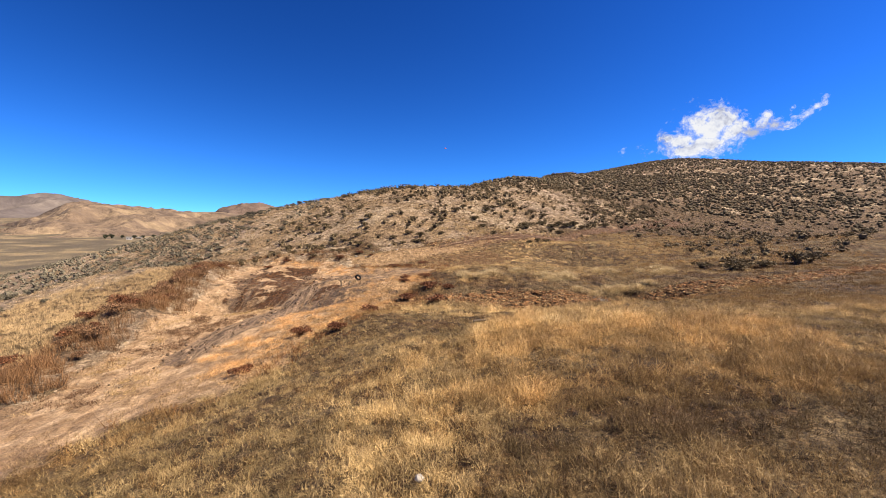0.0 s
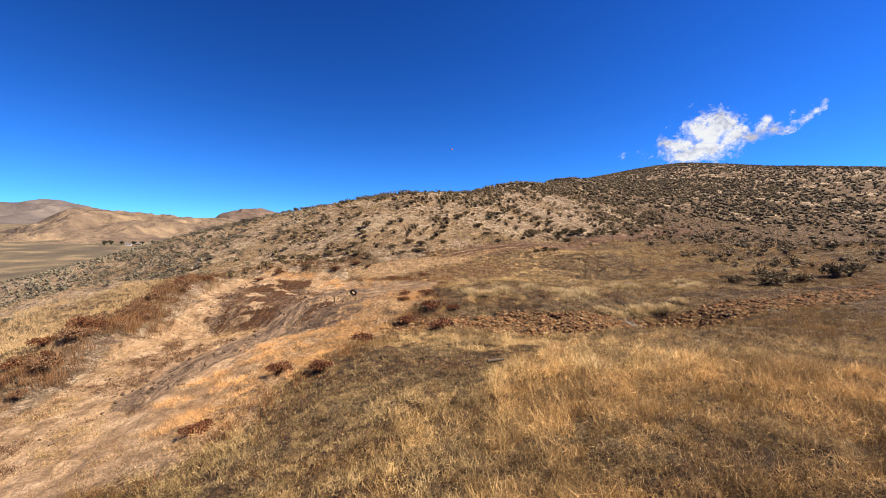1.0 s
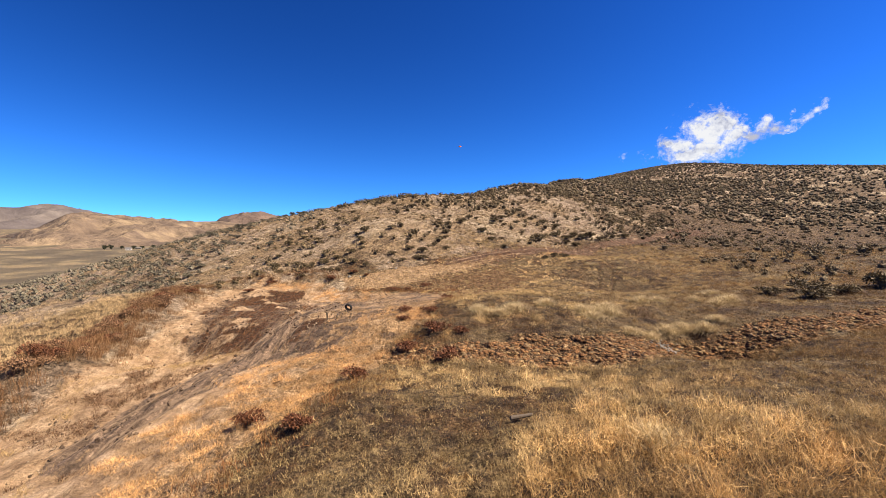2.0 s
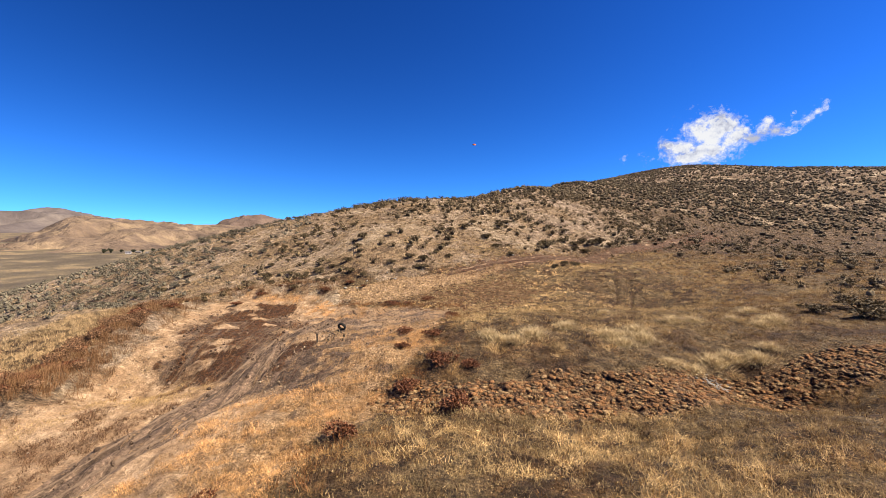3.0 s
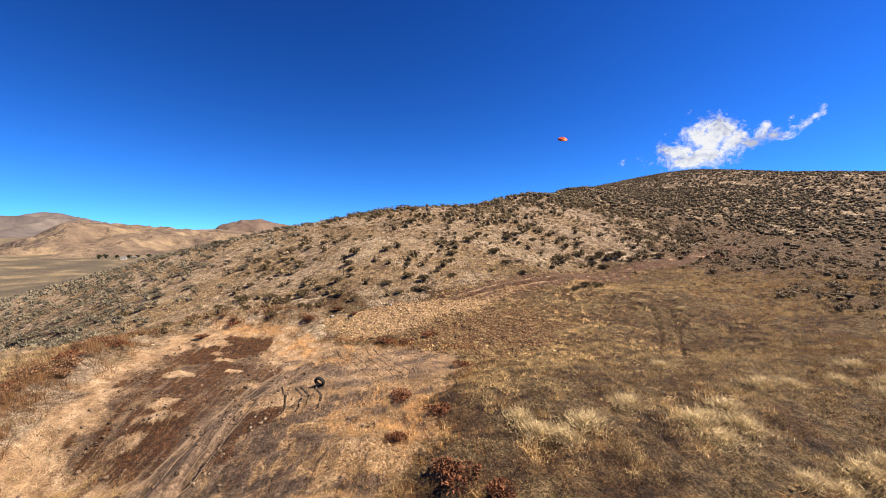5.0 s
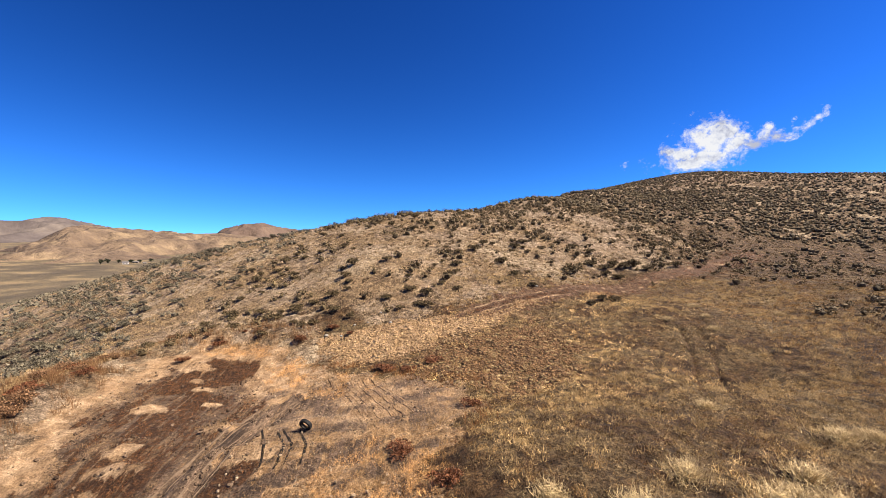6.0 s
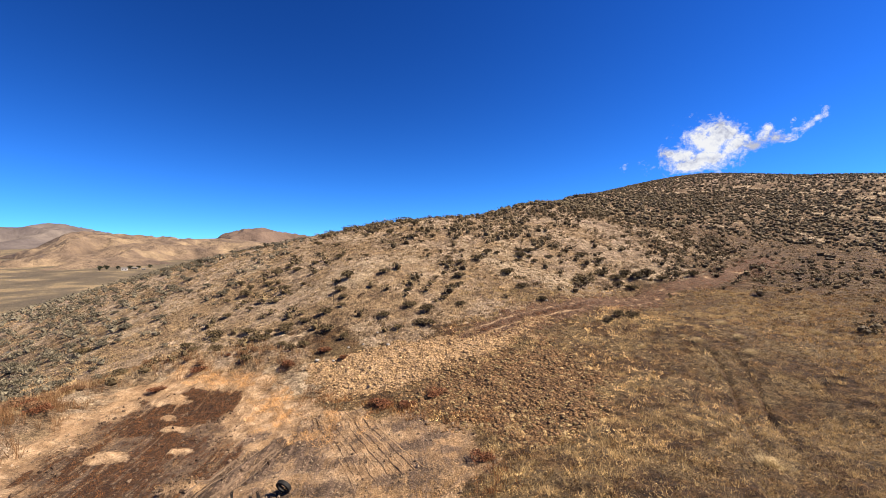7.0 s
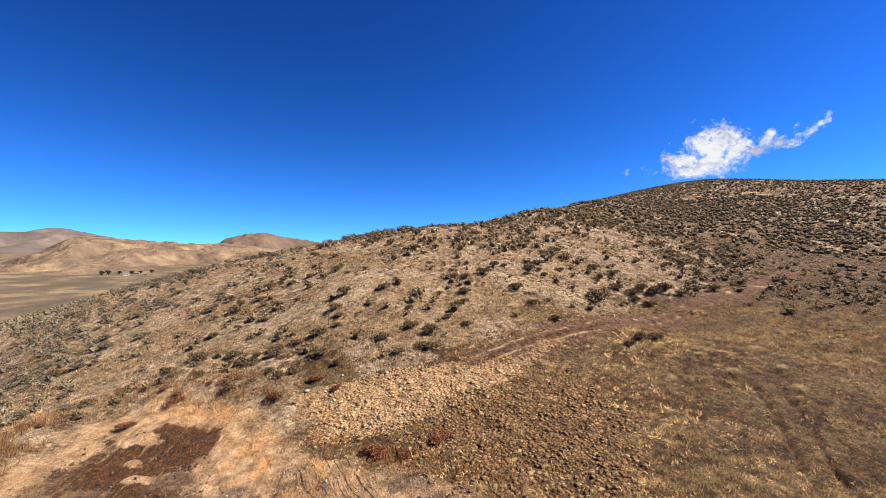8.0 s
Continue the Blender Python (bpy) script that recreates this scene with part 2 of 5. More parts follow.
def far_hill_material(name, a, b, c, scale):
    m = Nodes(name, 1.0)
    n1, n2 = m.noise(scale, 6, 0.62), m.noise(scale * 5, 5, 0.65)
    col = m.ramp(n1, (0.34, a), (0.5, b), (0.66, c))
    col = m.mix(m.ramp(n2, (0.4, (0, 0, 0)), (0.65, (0.5, 0.5, 0.5))), col, tuple(v * 0.72 for v in a))
    m.bump(n2, 1.0, 14.0)
    return m.colour(col)


# lit gold ridges and mauve shade are put into the tan hills' colour
TAN_HILL = far_hill_material("bare_tan_hillside", (0.12, 0.086, 0.064), (0.245, 0.175, 0.118), (0.44, 0.325, 0.195), 0.009)
GREY_HILL = far_hill_material("hazy_grey_mountain", (0.10, 0.082, 0.08), (0.15, 0.126, 0.118), (0.22, 0.185, 0.16), 0.003)
RED_HILL = far_hill_material("brown_hillside", (0.11, 0.077, 0.062), (0.155, 0.108, 0.083), (0.21, 0.148, 0.108), 0.006)


def cloud_material():
    """Vapour that glows white by itself, with blue-grey shade of its hollows painted into the glow, thinning out to
    nothing at its ragged edge.
    """
    m = Nodes("cloud_vapour", 1.0)
    dens = m.attribute("thickness").outputs["Fac"]
    puff, curl, wisp = m.noise(0.011, 7, 0.6), m.noise(0.03, 6, 0.62), m.noise(0.09, 5, 0.65)
    a = m.maths("ADD", dens, m.maths("MULTIPLY", m.maths("SUBTRACT", puff, 0.5), 1.7))
    a = m.maths("ADD", a, m.maths("MULTIPLY", m.maths("SUBTRACT", curl, 0.5), 0.9))
    a = m.maths("ADD", a, m.maths("MULTIPLY", m.maths("SUBTRACT", wisp, 0.5), 0.35))
    alpha = m.ramp(a, (0.3, (0, 0, 0)), (0.52, (0.3, 0.3, 0.3)), (0.9, (0.97, 0.97, 0.97)))
    hollow_shade = m.maths("ADD", m.maths("MULTIPLY", curl, 0.3), m.maths("MULTIPLY", m.noise(0.006, 4, 0.5), 0.7))
    # emission stands in for sunlight; the ramp paints the hollows' shade into its colour
    glow = m.node("ShaderNodeEmission", Strength=0.3)
    m.link(m.ramp(hollow_shade, (0.40, (0.56, 0.58, 0.68)), (0.48, (0.84, 0.86, 0.93)), (0.55, (1, 1, 1))), glow.inputs["Color"])
    clear = m.node("ShaderNodeBsdfTransparent")
    out = m.node("ShaderNodeMixShader")
    m.link(alpha, out.inputs[0])
    m.link(clear.outputs[0], out.inputs[1])
    m.link(glow.outputs[0], out.inputs[2])
    m.link(out.outputs[0], m.tree.nodes["Material Output"].inputs["Surface"])
    return m.mat


CLOUD = cloud_material()


# ---------------------------------------------------------------- mesh helpers
def mesh_arrays(name, verts, faces, material, smooth=False, **attributes):
    """A mesh from arrays: verts (n, 3), faces (m, 3 or 4); attributes are points' colours (n, 3) or values (n)."""
    verts, faces = np.ascontiguousarray(verts, np.float32), np.ascontiguousarray(faces, np.int32)
    me = bpy.data.meshes.new(name)
    k = faces.shape[1]
    me.vertices.add(len(verts))
    me.vertices.foreach_set("co", verts.ravel())
    me.loops.add(faces.size)
    me.loops.foreach_set("vertex_index", faces.ravel())
    me.polygons.add(len(faces))
    me.polygons.foreach_set("loop_start", np.arange(0, faces.size, k, dtype=np.int32))
    me.polygons.foreach_set("loop_total", np.full(len(faces), k, np.int32))
    me.polygons.foreach_set("use_smooth", np.full(len(faces), smooth))
    for key, values in attributes.items():
        values = np.asarray(values, np.float32)
        if values.ndim == 2:
            layer = me.attributes.new(key, "FLOAT_COLOR", "POINT")
            layer.data.foreach_set("color", np.c_[values, np.ones(len(values), np.float32)].astype(np.float32).ravel())
        else:
            layer = me.attributes.new(key, "FLOAT", "POINT")
            layer.data.foreach_set("value", values)
    me.materials.append(material)
    me.update(calc_edges=True)
    return me


def part(name, bm, material, parent=None, label="", smooth=False):
    me = bpy.data.meshes.new(name)
    for f in bm.faces:
        f.smooth = smooth
    bm.to_mesh(me)
    bm.free()
    me.materials.append(material)
    ob = new(name, me)
    ob.parent = parent
    if label:
        ob["label"] = label
    return ob


def lattice(ix, iy, seed):
    h = (ix.astype(np.int64) * 374761393 + iy.astype(np.int64) * 668265263 + seed * 974711) & 0x7FFFFFFF
    h = ((h ^ (h >> 13)) * 1274126177) & 0x7FFFFFFF
    return ((h ^ (h >> 16)) & 0xFFFF) / 65535.0


def vnoise(x, y, seed=0):
    x, y = np.asarray(x, float), np.asarray(y, float)
    ix, iy = np.floor(x), np.floor(y)
    fx, fy = x - ix, y - iy
    fx, fy = fx * fx * (3 - 2 * fx), fy * fy * (3 - 2 * fy)
    a, b = lattice(ix, iy, seed), lattice(ix + 1, iy, seed)
    c, d = lattice(ix, iy + 1, seed), lattice(ix + 1, iy + 1, seed)
    return (a * (1 - fx) + b * fx) * (1 - fy) + (c * (1 - fx) + d * fx) * fy


def fbm(x, y, seed=0, octaves=4):
    total, amp, norm = 0.0, 1.0, 0.0
    for k in range(octaves):
        total = total + amp * vnoise(np.asarray(x) * 2 ** k + 17.3 * k, np.asarray(y) * 2 ** k - 9.1 * k, seed + k)
        norm, amp = norm + amp, amp * 0.5
    return total / norm


def step(a, b, v):
    t = np.clip((np.asarray(v, float) - a) / (b - a), 0, 1)
    return t * t * (3 - 2 * t)


# ---------------------------------------------------------------- the lie of the land
# the lie of the land: long waves in stretched coordinates, then single swells and hollows
WAVES = (
    (-2.99, -10.33, -3.91, -2.76, -4.95, 0.81, -1.88, 0.06, -0.39, 0.23, -0.49, 0.08,),
    (-30.86, 12.22, -0.94, 6.7, -0.72, 0.52, 1.42, -1.84, 1.04, 0.29, -0.69,),
    (-9.98, -1.93, 3.06, -2.88, 4.02, -0.27, 0.12, 1.09, -0.9, 0.39,),
    (-4.36, -0.36, 5.59, -2.12, 1.24, -0.31, -1.16, 1.1, -0,),
    (-2.71, 1.4, -2.58, 1.17, 0.2, -0.85, 1.39, -0.52,),
    (1.53, -1.48, 0.61, -1.18, 1.24, -1.44, 0.14,),
    (-0.87, 1.41, -1.59, 0.83, 0.35, -0.05,),
    (1.64, -1.52, 0.08, -0.56, -0.41,),
    (-0.3, 0.69, -0.25, -0.13,),
    (0.44, -0.83, 0.45,),
    (-0.5, 0.01,),
    (0.1,),
)
SWELLS = (
    (-75.3, 16.2, 0.3, -2.64), (46.9, 16.2, 0.3, 2.15), (8.2, -10, 0.2, -1.76),
    (-37.6, 49.3, 0.2, 2.92), (34.8, 402.9, 0.5, -6.45), (13.5, 29.5, 0.08, -1.94),
    (-32.1, 142.4, 0.2, -2.64), (-19.8, 37, 0.08, -1.71), (-24.7, -10, 0.3, 1.27),
    (2.9, 37.6, 0.13, 1.01), (-11.4, 74.7, 0.13, 1.47), (22.4, 142.4, 0.3, 3.26),
    (20.6, 78.3, 0.13, -1.63), (46.9, 42.1, 0.2, -1.19), (-18.1, 53.1, 0.2, -0.69),
    (190.8, 381.9, 0.2, 4.1), (6, 26.3, 0.08, -1.05), (20.6, 59.5, 0.13, 0.99),
    (-97.1, 34.8, 0.2, -2.65), (16.8, 48.6, 0.08, -0.94), (-25.2, 31, 0.08, 1.12),
    (53.9, 187.5, 0.2, 3.58), (-56.3, 71.4, 0.13, -1.19), (-12, 216.7, 0.3, 1.49),
    (-4.2, 21.3, 0.08, 0.76), (-11.6, 34.1, 0.08, -0.87),
)


def stretch(v):
    return np.arcsinh(np.asarray(v, float) / 30.0)


U0, U1, V0, V1 = stretch(-900), stretch(900), stretch(-942), stretch(958)


def base_height(x, y):
    u, v = stretch(x), stretch(np.asarray(y, float) - 42.0)
    a, b = np.pi * (u - U0) / (U1 - U0), np.pi * (v - V0) / (V1 - V0)
    z = 0.0 * a
    for i, row in enumerate(WAVES):
        for j, c in enumerate(row):
            z = z + c * np.cos(i * a) * np.cos(j * b)
    for sx, sy, r, h in SWELLS:
        z = z + h * np.exp(-((u - stretch(sx)) ** 2 + (v - stretch(sy - 42.0)) ** 2) / (2 * r * r))
    return z


def height(x, y):
    """The hill's crest is trimmed by bearing, seen from the middle of the valley mouth."""
    x, y = np.asarray(x, float), np.asarray(y, float)
    z = base_height(x, y)
    d = np.hypot(x + 1.0, y - 15.0)
    az = np.degrees(np.arctan2(x + 1.0, y - 15.0))
    far = np.clip((d - 72.0) / 40.0, 0, 1)
    trim = 0.026 * np.exp(-((az - 4.0) / 8.0) ** 2) + 0.009 * np.exp(-((az + 8.0) / 5.0) ** 2) + 0.011 * np.clip((az - 30.0) / 8.0, 0, 1)
    return z - np.minimum(d, 600.0) * trim * far * far * (3 - 2 * far)


def lie(x, y):
    """The height of the bare land, flat in the far valley."""
    x, y = np.asarray(x, float), np.asarray(y, float)
    d = np.hypot(x, y)
    f = step(520, 850, d)
    xx, yy = np.clip(x, -880, 880), np.clip(y, -880, 940)
    return height(xx, yy) * (1 - f) - 42.0 * f


def to_line(x, y, line):
    """Distance to a line of points, and the side-to-side offset from it."""
    best, off = np.full(np.shape(x), 1e9), np.zeros(np.shape(x))
    for (ax, ay), (bx, by) in zip(line[:-1], line[1:]):
        dx, dy = bx - ax, by - ay
        n = math.hypot(dx, dy)
        t = np.clip(((x - ax) * dx + (y - ay) * dy) / (n * n), 0, 1)
        px, py = x - ax - t * dx, y - ay - t * dy
        d = np.hypot(px, py)
        off = np.where(d < best, (px * dy - py * dx) / n, off)
        best = np.minimum(best, d)
    return best, off


def inside(x, y, ring):
    """Signed distance to a ring of points, positive inside."""
    d, _ = to_line(x, y, ring + ring[:1])
    odd = np.zeros(np.shape(x), bool)
    for (ax, ay), (bx, by) in zip(ring, ring[1:] + ring[:1]):
        if ay != by:
            odd ^= ((ay > y) != (by > y)) & (x < (bx - ax) * (y - ay) / (by - ay) + ax)
    return np.where(odd, d, -d)


SAND = [(-17, 8), (-18.6, 17), (-19.4, 20.5), (-20.2, 24), (-21.2, 28), (-22.2, 32.5), (-23.4, 37.5), (-24.2, 41.5), (-25.2, 46), (-26.3, 51), (-27, 57.3), (-24, 61.2), (-15.6, 58.6),
        (-12.8, 54.8), (-5, 50.2), (-0.8, 48.4), (0.3, 44.2), (-2, 39.6), (-2.4, 36), (-2.4, 33), (-3.6, 31), (-3.4, 27.4), (-5.4, 24.2), (-6.5, 19.6), (-8, 17), (-11, 14), (-14, 8)]
CRUST = [(-24.8, 56.6), (-17.2, 57), (-14.6, 51), (-12.4, 46.4), (-9.8, 41), (-9.8, 37.4), (-11.4, 36), (-13.6, 35.4), (-17, 36.6), (-20.6, 39.2), (-22.2, 43), (-23.8, 48)]
DARK = [(-21.6, 58), (-17.3, 57), (-16.4, 54.4), (-18.4, 52), (-21.8, 50.8), (-23.4, 53.2)]
GREY = [(-11, 45.5), (-8.4, 43.4), (-6.4, 37.4), (-2.9, 33.6), (-3.4, 31.8), (-6, 31), (-7.6, 30.4), (-11.8, 31.4), (-12.4, 36), (-12, 41)]
TRACK = [(-11.6, 48), (-12.6, 44), (-12.9, 40), (-12.9, 36.5), (-13.3, 33), (-13.5, 28.5), (-14.3, 25.5), (-14.5, 22.8)]
MOUNDS = [(-16.8, 41.2, 0.9), (-18, 43.2, 0.7), (-20.5, 48.4, 0.7), (-17, 48.8, 0.5), (-13.9, 44.8, 0.8), (-20.5, 53.4, 0.6), (-22, 56.1, 0.8), (-17.8, 39.5, 0.8),
          (-10.9, 41.5, 1.0), (-19.2, 51.8, 0.6), (-16.3, 58.1, 0.9), (-9.2, 50.7, 0.9), (-7.5, 49.8, 0.8), (-4.6, 34.6, 1.5), (-5.6, 31.2, 1.2)]
BERM = [(-21.6, 19), (-22.4, 24), (-23.4, 29), (-24.3, 33), (-25.4, 38), (-26.5, 42), (-27.6, 46.5), (-29, 54), (-29.4, 59), (-27, 62.6), (-20, 62.4), (-15, 60.6)]
DITCH = [(-2.6, 28.8), (1.6, 28), (7, 28.6), (12.5, 30.4), (18, 30.8), (23, 30.8), (32, 34.6), (46, 40)]
TAN_CLODS = [(-13, 59.4), (-9, 61.6), (-2, 61.8), (2.6, 63.6), (8, 66.6), (4, 60.4), (-1.9, 56.6), (-5.3, 53.8), (-10, 53.6)]
BROWN_CLODS = [(-1.9, 56.6), (3, 60), (7, 62), (9.4, 54), (6, 47), (1.5, 45.5), (-3, 49.5), (-5, 53)]
ROAD = [(0.8, 63.2), (4.5, 66.1), (11.5, 69.8), (24.3, 78.4), (32.7, 82.3), (46, 93), (60, 107)]
SOIL = [(-15, 51), (-10.5, 53), (-5, 51), (-1, 48.6), (0.3, 44), (-2, 39.6), (-2.4, 33), (-3.6, 31), (-12, 31.5), (-13, 44)]
STAND = [(-90, 104), (-56, 96), (-40, 78), (-38.5, 68), (-34, 58), (-31.5, 51), (-34.5, 46.5), (-60, 44), (-120, 70)]
RUTS = ([(17.4, 56.6), (16, 52.4), (13.5, 47.2), (11.4, 42.7)], [(18.7, 56.1), (17.6, 52.8), (16.2, 49.5), (15.2, 47.4), (13.4, 44)], [(36.8, 64), (27.5, 52.9), (20.9, 45.4)])


GOLDEN = [(2.6, 21.6), (11, 21), (13, 14), (10.6, 9), (7.6, 8.0), (6.5, 8.8), (5.2, 8.6), (3.9, 8.8), (1.6, 9.6), (1.0, 13.7)]
DUSKY = [(3.2, 8.5), (5, 9.0), (6.5, 9.2), (7.2, 8.0), (6, 6.6), (5.2, 6.9), (3.3, 7.6)]
MATS = ([(-7, 38.2), (-6, 41.2), (-2.5, 38.6), (-1.8, 34.1), (-3.3, 32.4), (-5.2, 33.3)], [(-11.6, 27.7), (-10.6, 32), (-6.4, 31.2), (-3.3, 30.8), (-3.4, 27.4), (-5, 24.6), (-7, 19.6), (-10, 17), (-12.2, 22)],
        [(-24.4, 61.2), (-18.5, 60), (-15.4, 58), (-13, 55.6), (-12, 51.8), (-13.4, 50.2), (-14.6, 54.6), (-16.8, 57.6), (-22, 59)], [(-11.2, 50.9), (-8.7, 50.4), (-6.7, 49.7), (-6.8, 48), (-10.4, 48.6)])


def foot(x):
    """Where the brushy hillside begins, by x."""
    return np.interp(x, [-70, -45, -34, -29, -20, -10, 0, 8, 20, 32, 46, 70], [20, 38, 46, 62, 64.5, 64, 66, 70, 79, 86, 96, 112])


def zones(x, y):
    """How much of each kind of ground there is at a place: values round 0.5 at the edges."""
    wob = (fbm(x * 0.5, y * 0.5, 3) - 0.5) * 2.2
    z = {}
    z["sand"] = step(-1.4, 1.4, inside(x, y, SAND) + 1.5 * wob)
    z["crust"] = step(-0.9, 0.9, inside(x, y, CRUST) + 1.6 * wob - 0.3) * 0.72
    along = x + 0.3 * step(-12, -20, x) * (y - 40)
    streak = 0.35 * vnoise(along * 1.1, y * 0.2, 13) + 0.4 * vnoise(along * 2.9, y * 0.13, 14) + 0.25 * vnoise(along * 5, y * 0.5, 15)
    crusty = z["crust"] / 0.72
    z["crust"] = crusty * (0.02 + 1.0 * streak + 0.08 * step(-21, -14, x))
    z["crust"] = np.maximum(z["crust"], 0.55 * step(-1.5, 1.5, inside(x, y, GREY) + 2 * wob) * streak)
    z["crust"] = np.maximum(z["crust"], step(-0.6, 0.6, inside(x, y, DARK) + 0.4 * wob))
    d, off = to_line(x, y, TRACK)
    z["mud"] = np.maximum(step(1.7, 0.9, d + 0.5 * wob) * (0.42 + 0.72 * (0.6 * vnoise(off * 3.4 + 7, y * 0.12, 16) + 0.4 * vnoise(off * 6, y * 0.9, 18))), step(-1.2, 1.4, inside(x, y, GREY) + 1.4 * wob) * (0.25 + 0.55 * fbm(x * 1.3, y * 1.3, 17, 3)))
    z["mud"] = np.maximum(z["mud"], 0.6 * crusty)
    z["mud"] = np.maximum(z["mud"], step(-1.5, 1.5, inside(x, y, SOIL) + 2 * wob) * (0.12 + 0.75 * fbm(x * 0.7, y * 0.9, 27, 4)))
    z["crust"] = z["crust"] * (1 - 0.6 * step(1.5, 0.8, d))
    d, _ = to_line(x, y, DITCH)
    z["clods"] = np.maximum(step(2.3, 0.9, d + 1.0 * wob), step(-1.6, 1.6, inside(x, y, TAN_CLODS) + 1.3 * wob))
    z["clods"] = np.maximum(z["clods"], 0.75 * step(-2.0, 2.0, inside(x, y, BROWN_CLODS) + 1.6 * wob))
    wide = (fbm(x * 0.16, y * 0.16, 4) - 0.5) * 16
    z["sand"] = np.maximum(z["sand"], 0.85 * step(-1.6, 1.6, inside(x, y, TAN_CLODS) + 2.2 * wob))
    z["hill"] = step(-7.0, 6.0, y - foot(x) + 2 * wob + wide)
    verge = step(-7, -1, inside(x, y, SAND) + 2 * wob) * np.maximum(step(-17, -21, x), step(53, 57, y))
    z["mat"] = step(-12.5, -9, x + 0.08 * (y - 40) + wob) * (0.25 + 0.75 * step(46, 40, y + 1.5 * wob))
    z["red"] = np.maximum(0.0, 0.72 * step(3.6, 0.8, to_line(x, y, ROAD)[0] + 1.6 * wob))
    z["hill"] = z["hill"] * (1 - 0.75 * step(40, 70, x) * step(150, 105, y))
    z["tan"] = np.maximum(z["hill"], 0.75 * verge)
    heath = 0.6 * fbm(x * 0.045, y * 0.09, 97, 4) + 0.4 * fbm(x * 0.2, y * 0.3, 98, 3)
    z["weedy"] = step(0.55, 0.68, heath + 0.1 * step(5, 60, x) + 0.13 * step(25, 100, x) + 0.08 * step(24, 40, x) * step(105, 80, y) - 0.06 * step(10, -30, x)) * step(-2, 3, y - foot(x) + 12 * step(20, 34, x)) * step(320, 240, y)
    d, off = to_line(x, y, ROAD)
    z["road"] = step(1.7, 0.9, d + 0.3 * wob)
    z["sand"] = np.maximum(z["sand"], (0.42 + 0.42 * vnoise(x * 0.6, y * 0.6, 23)) * np.exp(-((np.abs(off) - 0.75) / 0.25) ** 2) * (d < 1.5))
    z["crust"] = np.maximum(z["crust"], 0.52 * step(0.55, 0.3, d))
    z["rut"] = np.zeros(np.shape(x))
    for line in RUTS:
        z["rut"] = np.maximum(z["rut"], step(0.22, 0.1, to_line(x, y, line)[0] + 0.06 * wob))
    z["crust"] = np.maximum(z["crust"], 0.45 * z["rut"])
    for mx, my, r in MOUNDS:
        k = step(r * 1.25, r * 0.6, np.hypot((x - mx) * 0.65, (y - my) * 1.15) + 0.45 * wob + 1.1 * r * (fbm(x * 1.4, y * 1.4, 25, 3) - 0.5))
        z["sand"] = np.maximum(z["sand"], k)
        z["crust"] = z["crust"] * (1 - k)
        z["mud"] = z["mud"] * (1 - k)
    return z


def surface(x, y, z=None):
    """The height of the ground with its clods, mounds, ruts and banks."""
    x, y = np.asarray(x, float), np.asarray(y, float)
    z = z or zones(x, y)
    near = step(140, 60, np.hypot(x, y - 35))
    h = lie(x, y)
    bumps = (fbm(x * 0.9, y * 0.9, 11) - 0.5) * 0.35
    lump = np.abs(vnoise(x * 1.9, y * 1.9, 21) - 0.5) + 0.6 * np.abs(vnoise(x * 3.7, y * 3.7, 22) - 0.5)
    h = h + near * bumps * (1 - 0.5 * z["sand"])
    h = h - near * (1 - z["sand"]) * 0.3 * (np.abs(vnoise(x * 1.5, y * 1.5, 24) - 0.5) - 0.2)
    h = h - near * z["clods"] * 0.12 * (lump - 0.3)
    h = h - near * z["sand"] * (0.6 + 0.7 * z["mat"]) * (0.5 * (np.abs(vnoise(x * 0.9, y * 0.9, 31) - 0.5) - 0.22) + 0.42 * (np.abs(vnoise(x * 2.1, y * 2.1, 32) - 0.5) - 0.22)) * (1 - z["mud"])
    for mx, my, r in MOUNDS:
        h = h + 0.42 * r * np.exp(-(((x - mx) * 0.75) ** 2 + (y - my) ** 2) / (0.8 * r * r))
    d, off = to_line(x, y, TRACK)
    h = h - 0.26 * (np.exp(-((off - 0.7) / 0.26) ** 2) + np.exp(-((off + 0.7) / 0.26) ** 2) - 0.5 * np.exp(-(off / 0.25) ** 2)) * step(2, 1.2, d) * (0.35 + 1.1 * vnoise(x * 1.1, y * 0.7, 28))
    h = h - 0.1 * near * z["crust"] * vnoise((x + 0.12 * y) * 2.6, y * 0.35, 19)
    d, off = to_line(x, y, BERM)
    h = h + 0.55 * np.exp(-(d / 1.6) ** 2)
    for line in RUTS:
        d, _ = to_line(x, y, line)
        h = h - 0.2 * np.exp(-(d / 0.2) ** 2)
    return h


def graded(lo, hi, fine, far, growth):
    """Grid lines: even between lo and hi, then ever wider out to far."""
    mid = list(np.arange(lo, hi + fine / 2, fine))
    a, s = [], fine
    while not a or abs(a[-1]) < far:
        s *= growth
        a.append((a[-1] if a else hi) + s)
    b, s = [], fine
    while not b or abs(b[-1]) < far:
        s *= growth
        b.append((b[-1] if b else lo) - s)
    return np.array(b[::-1] + mid + a)


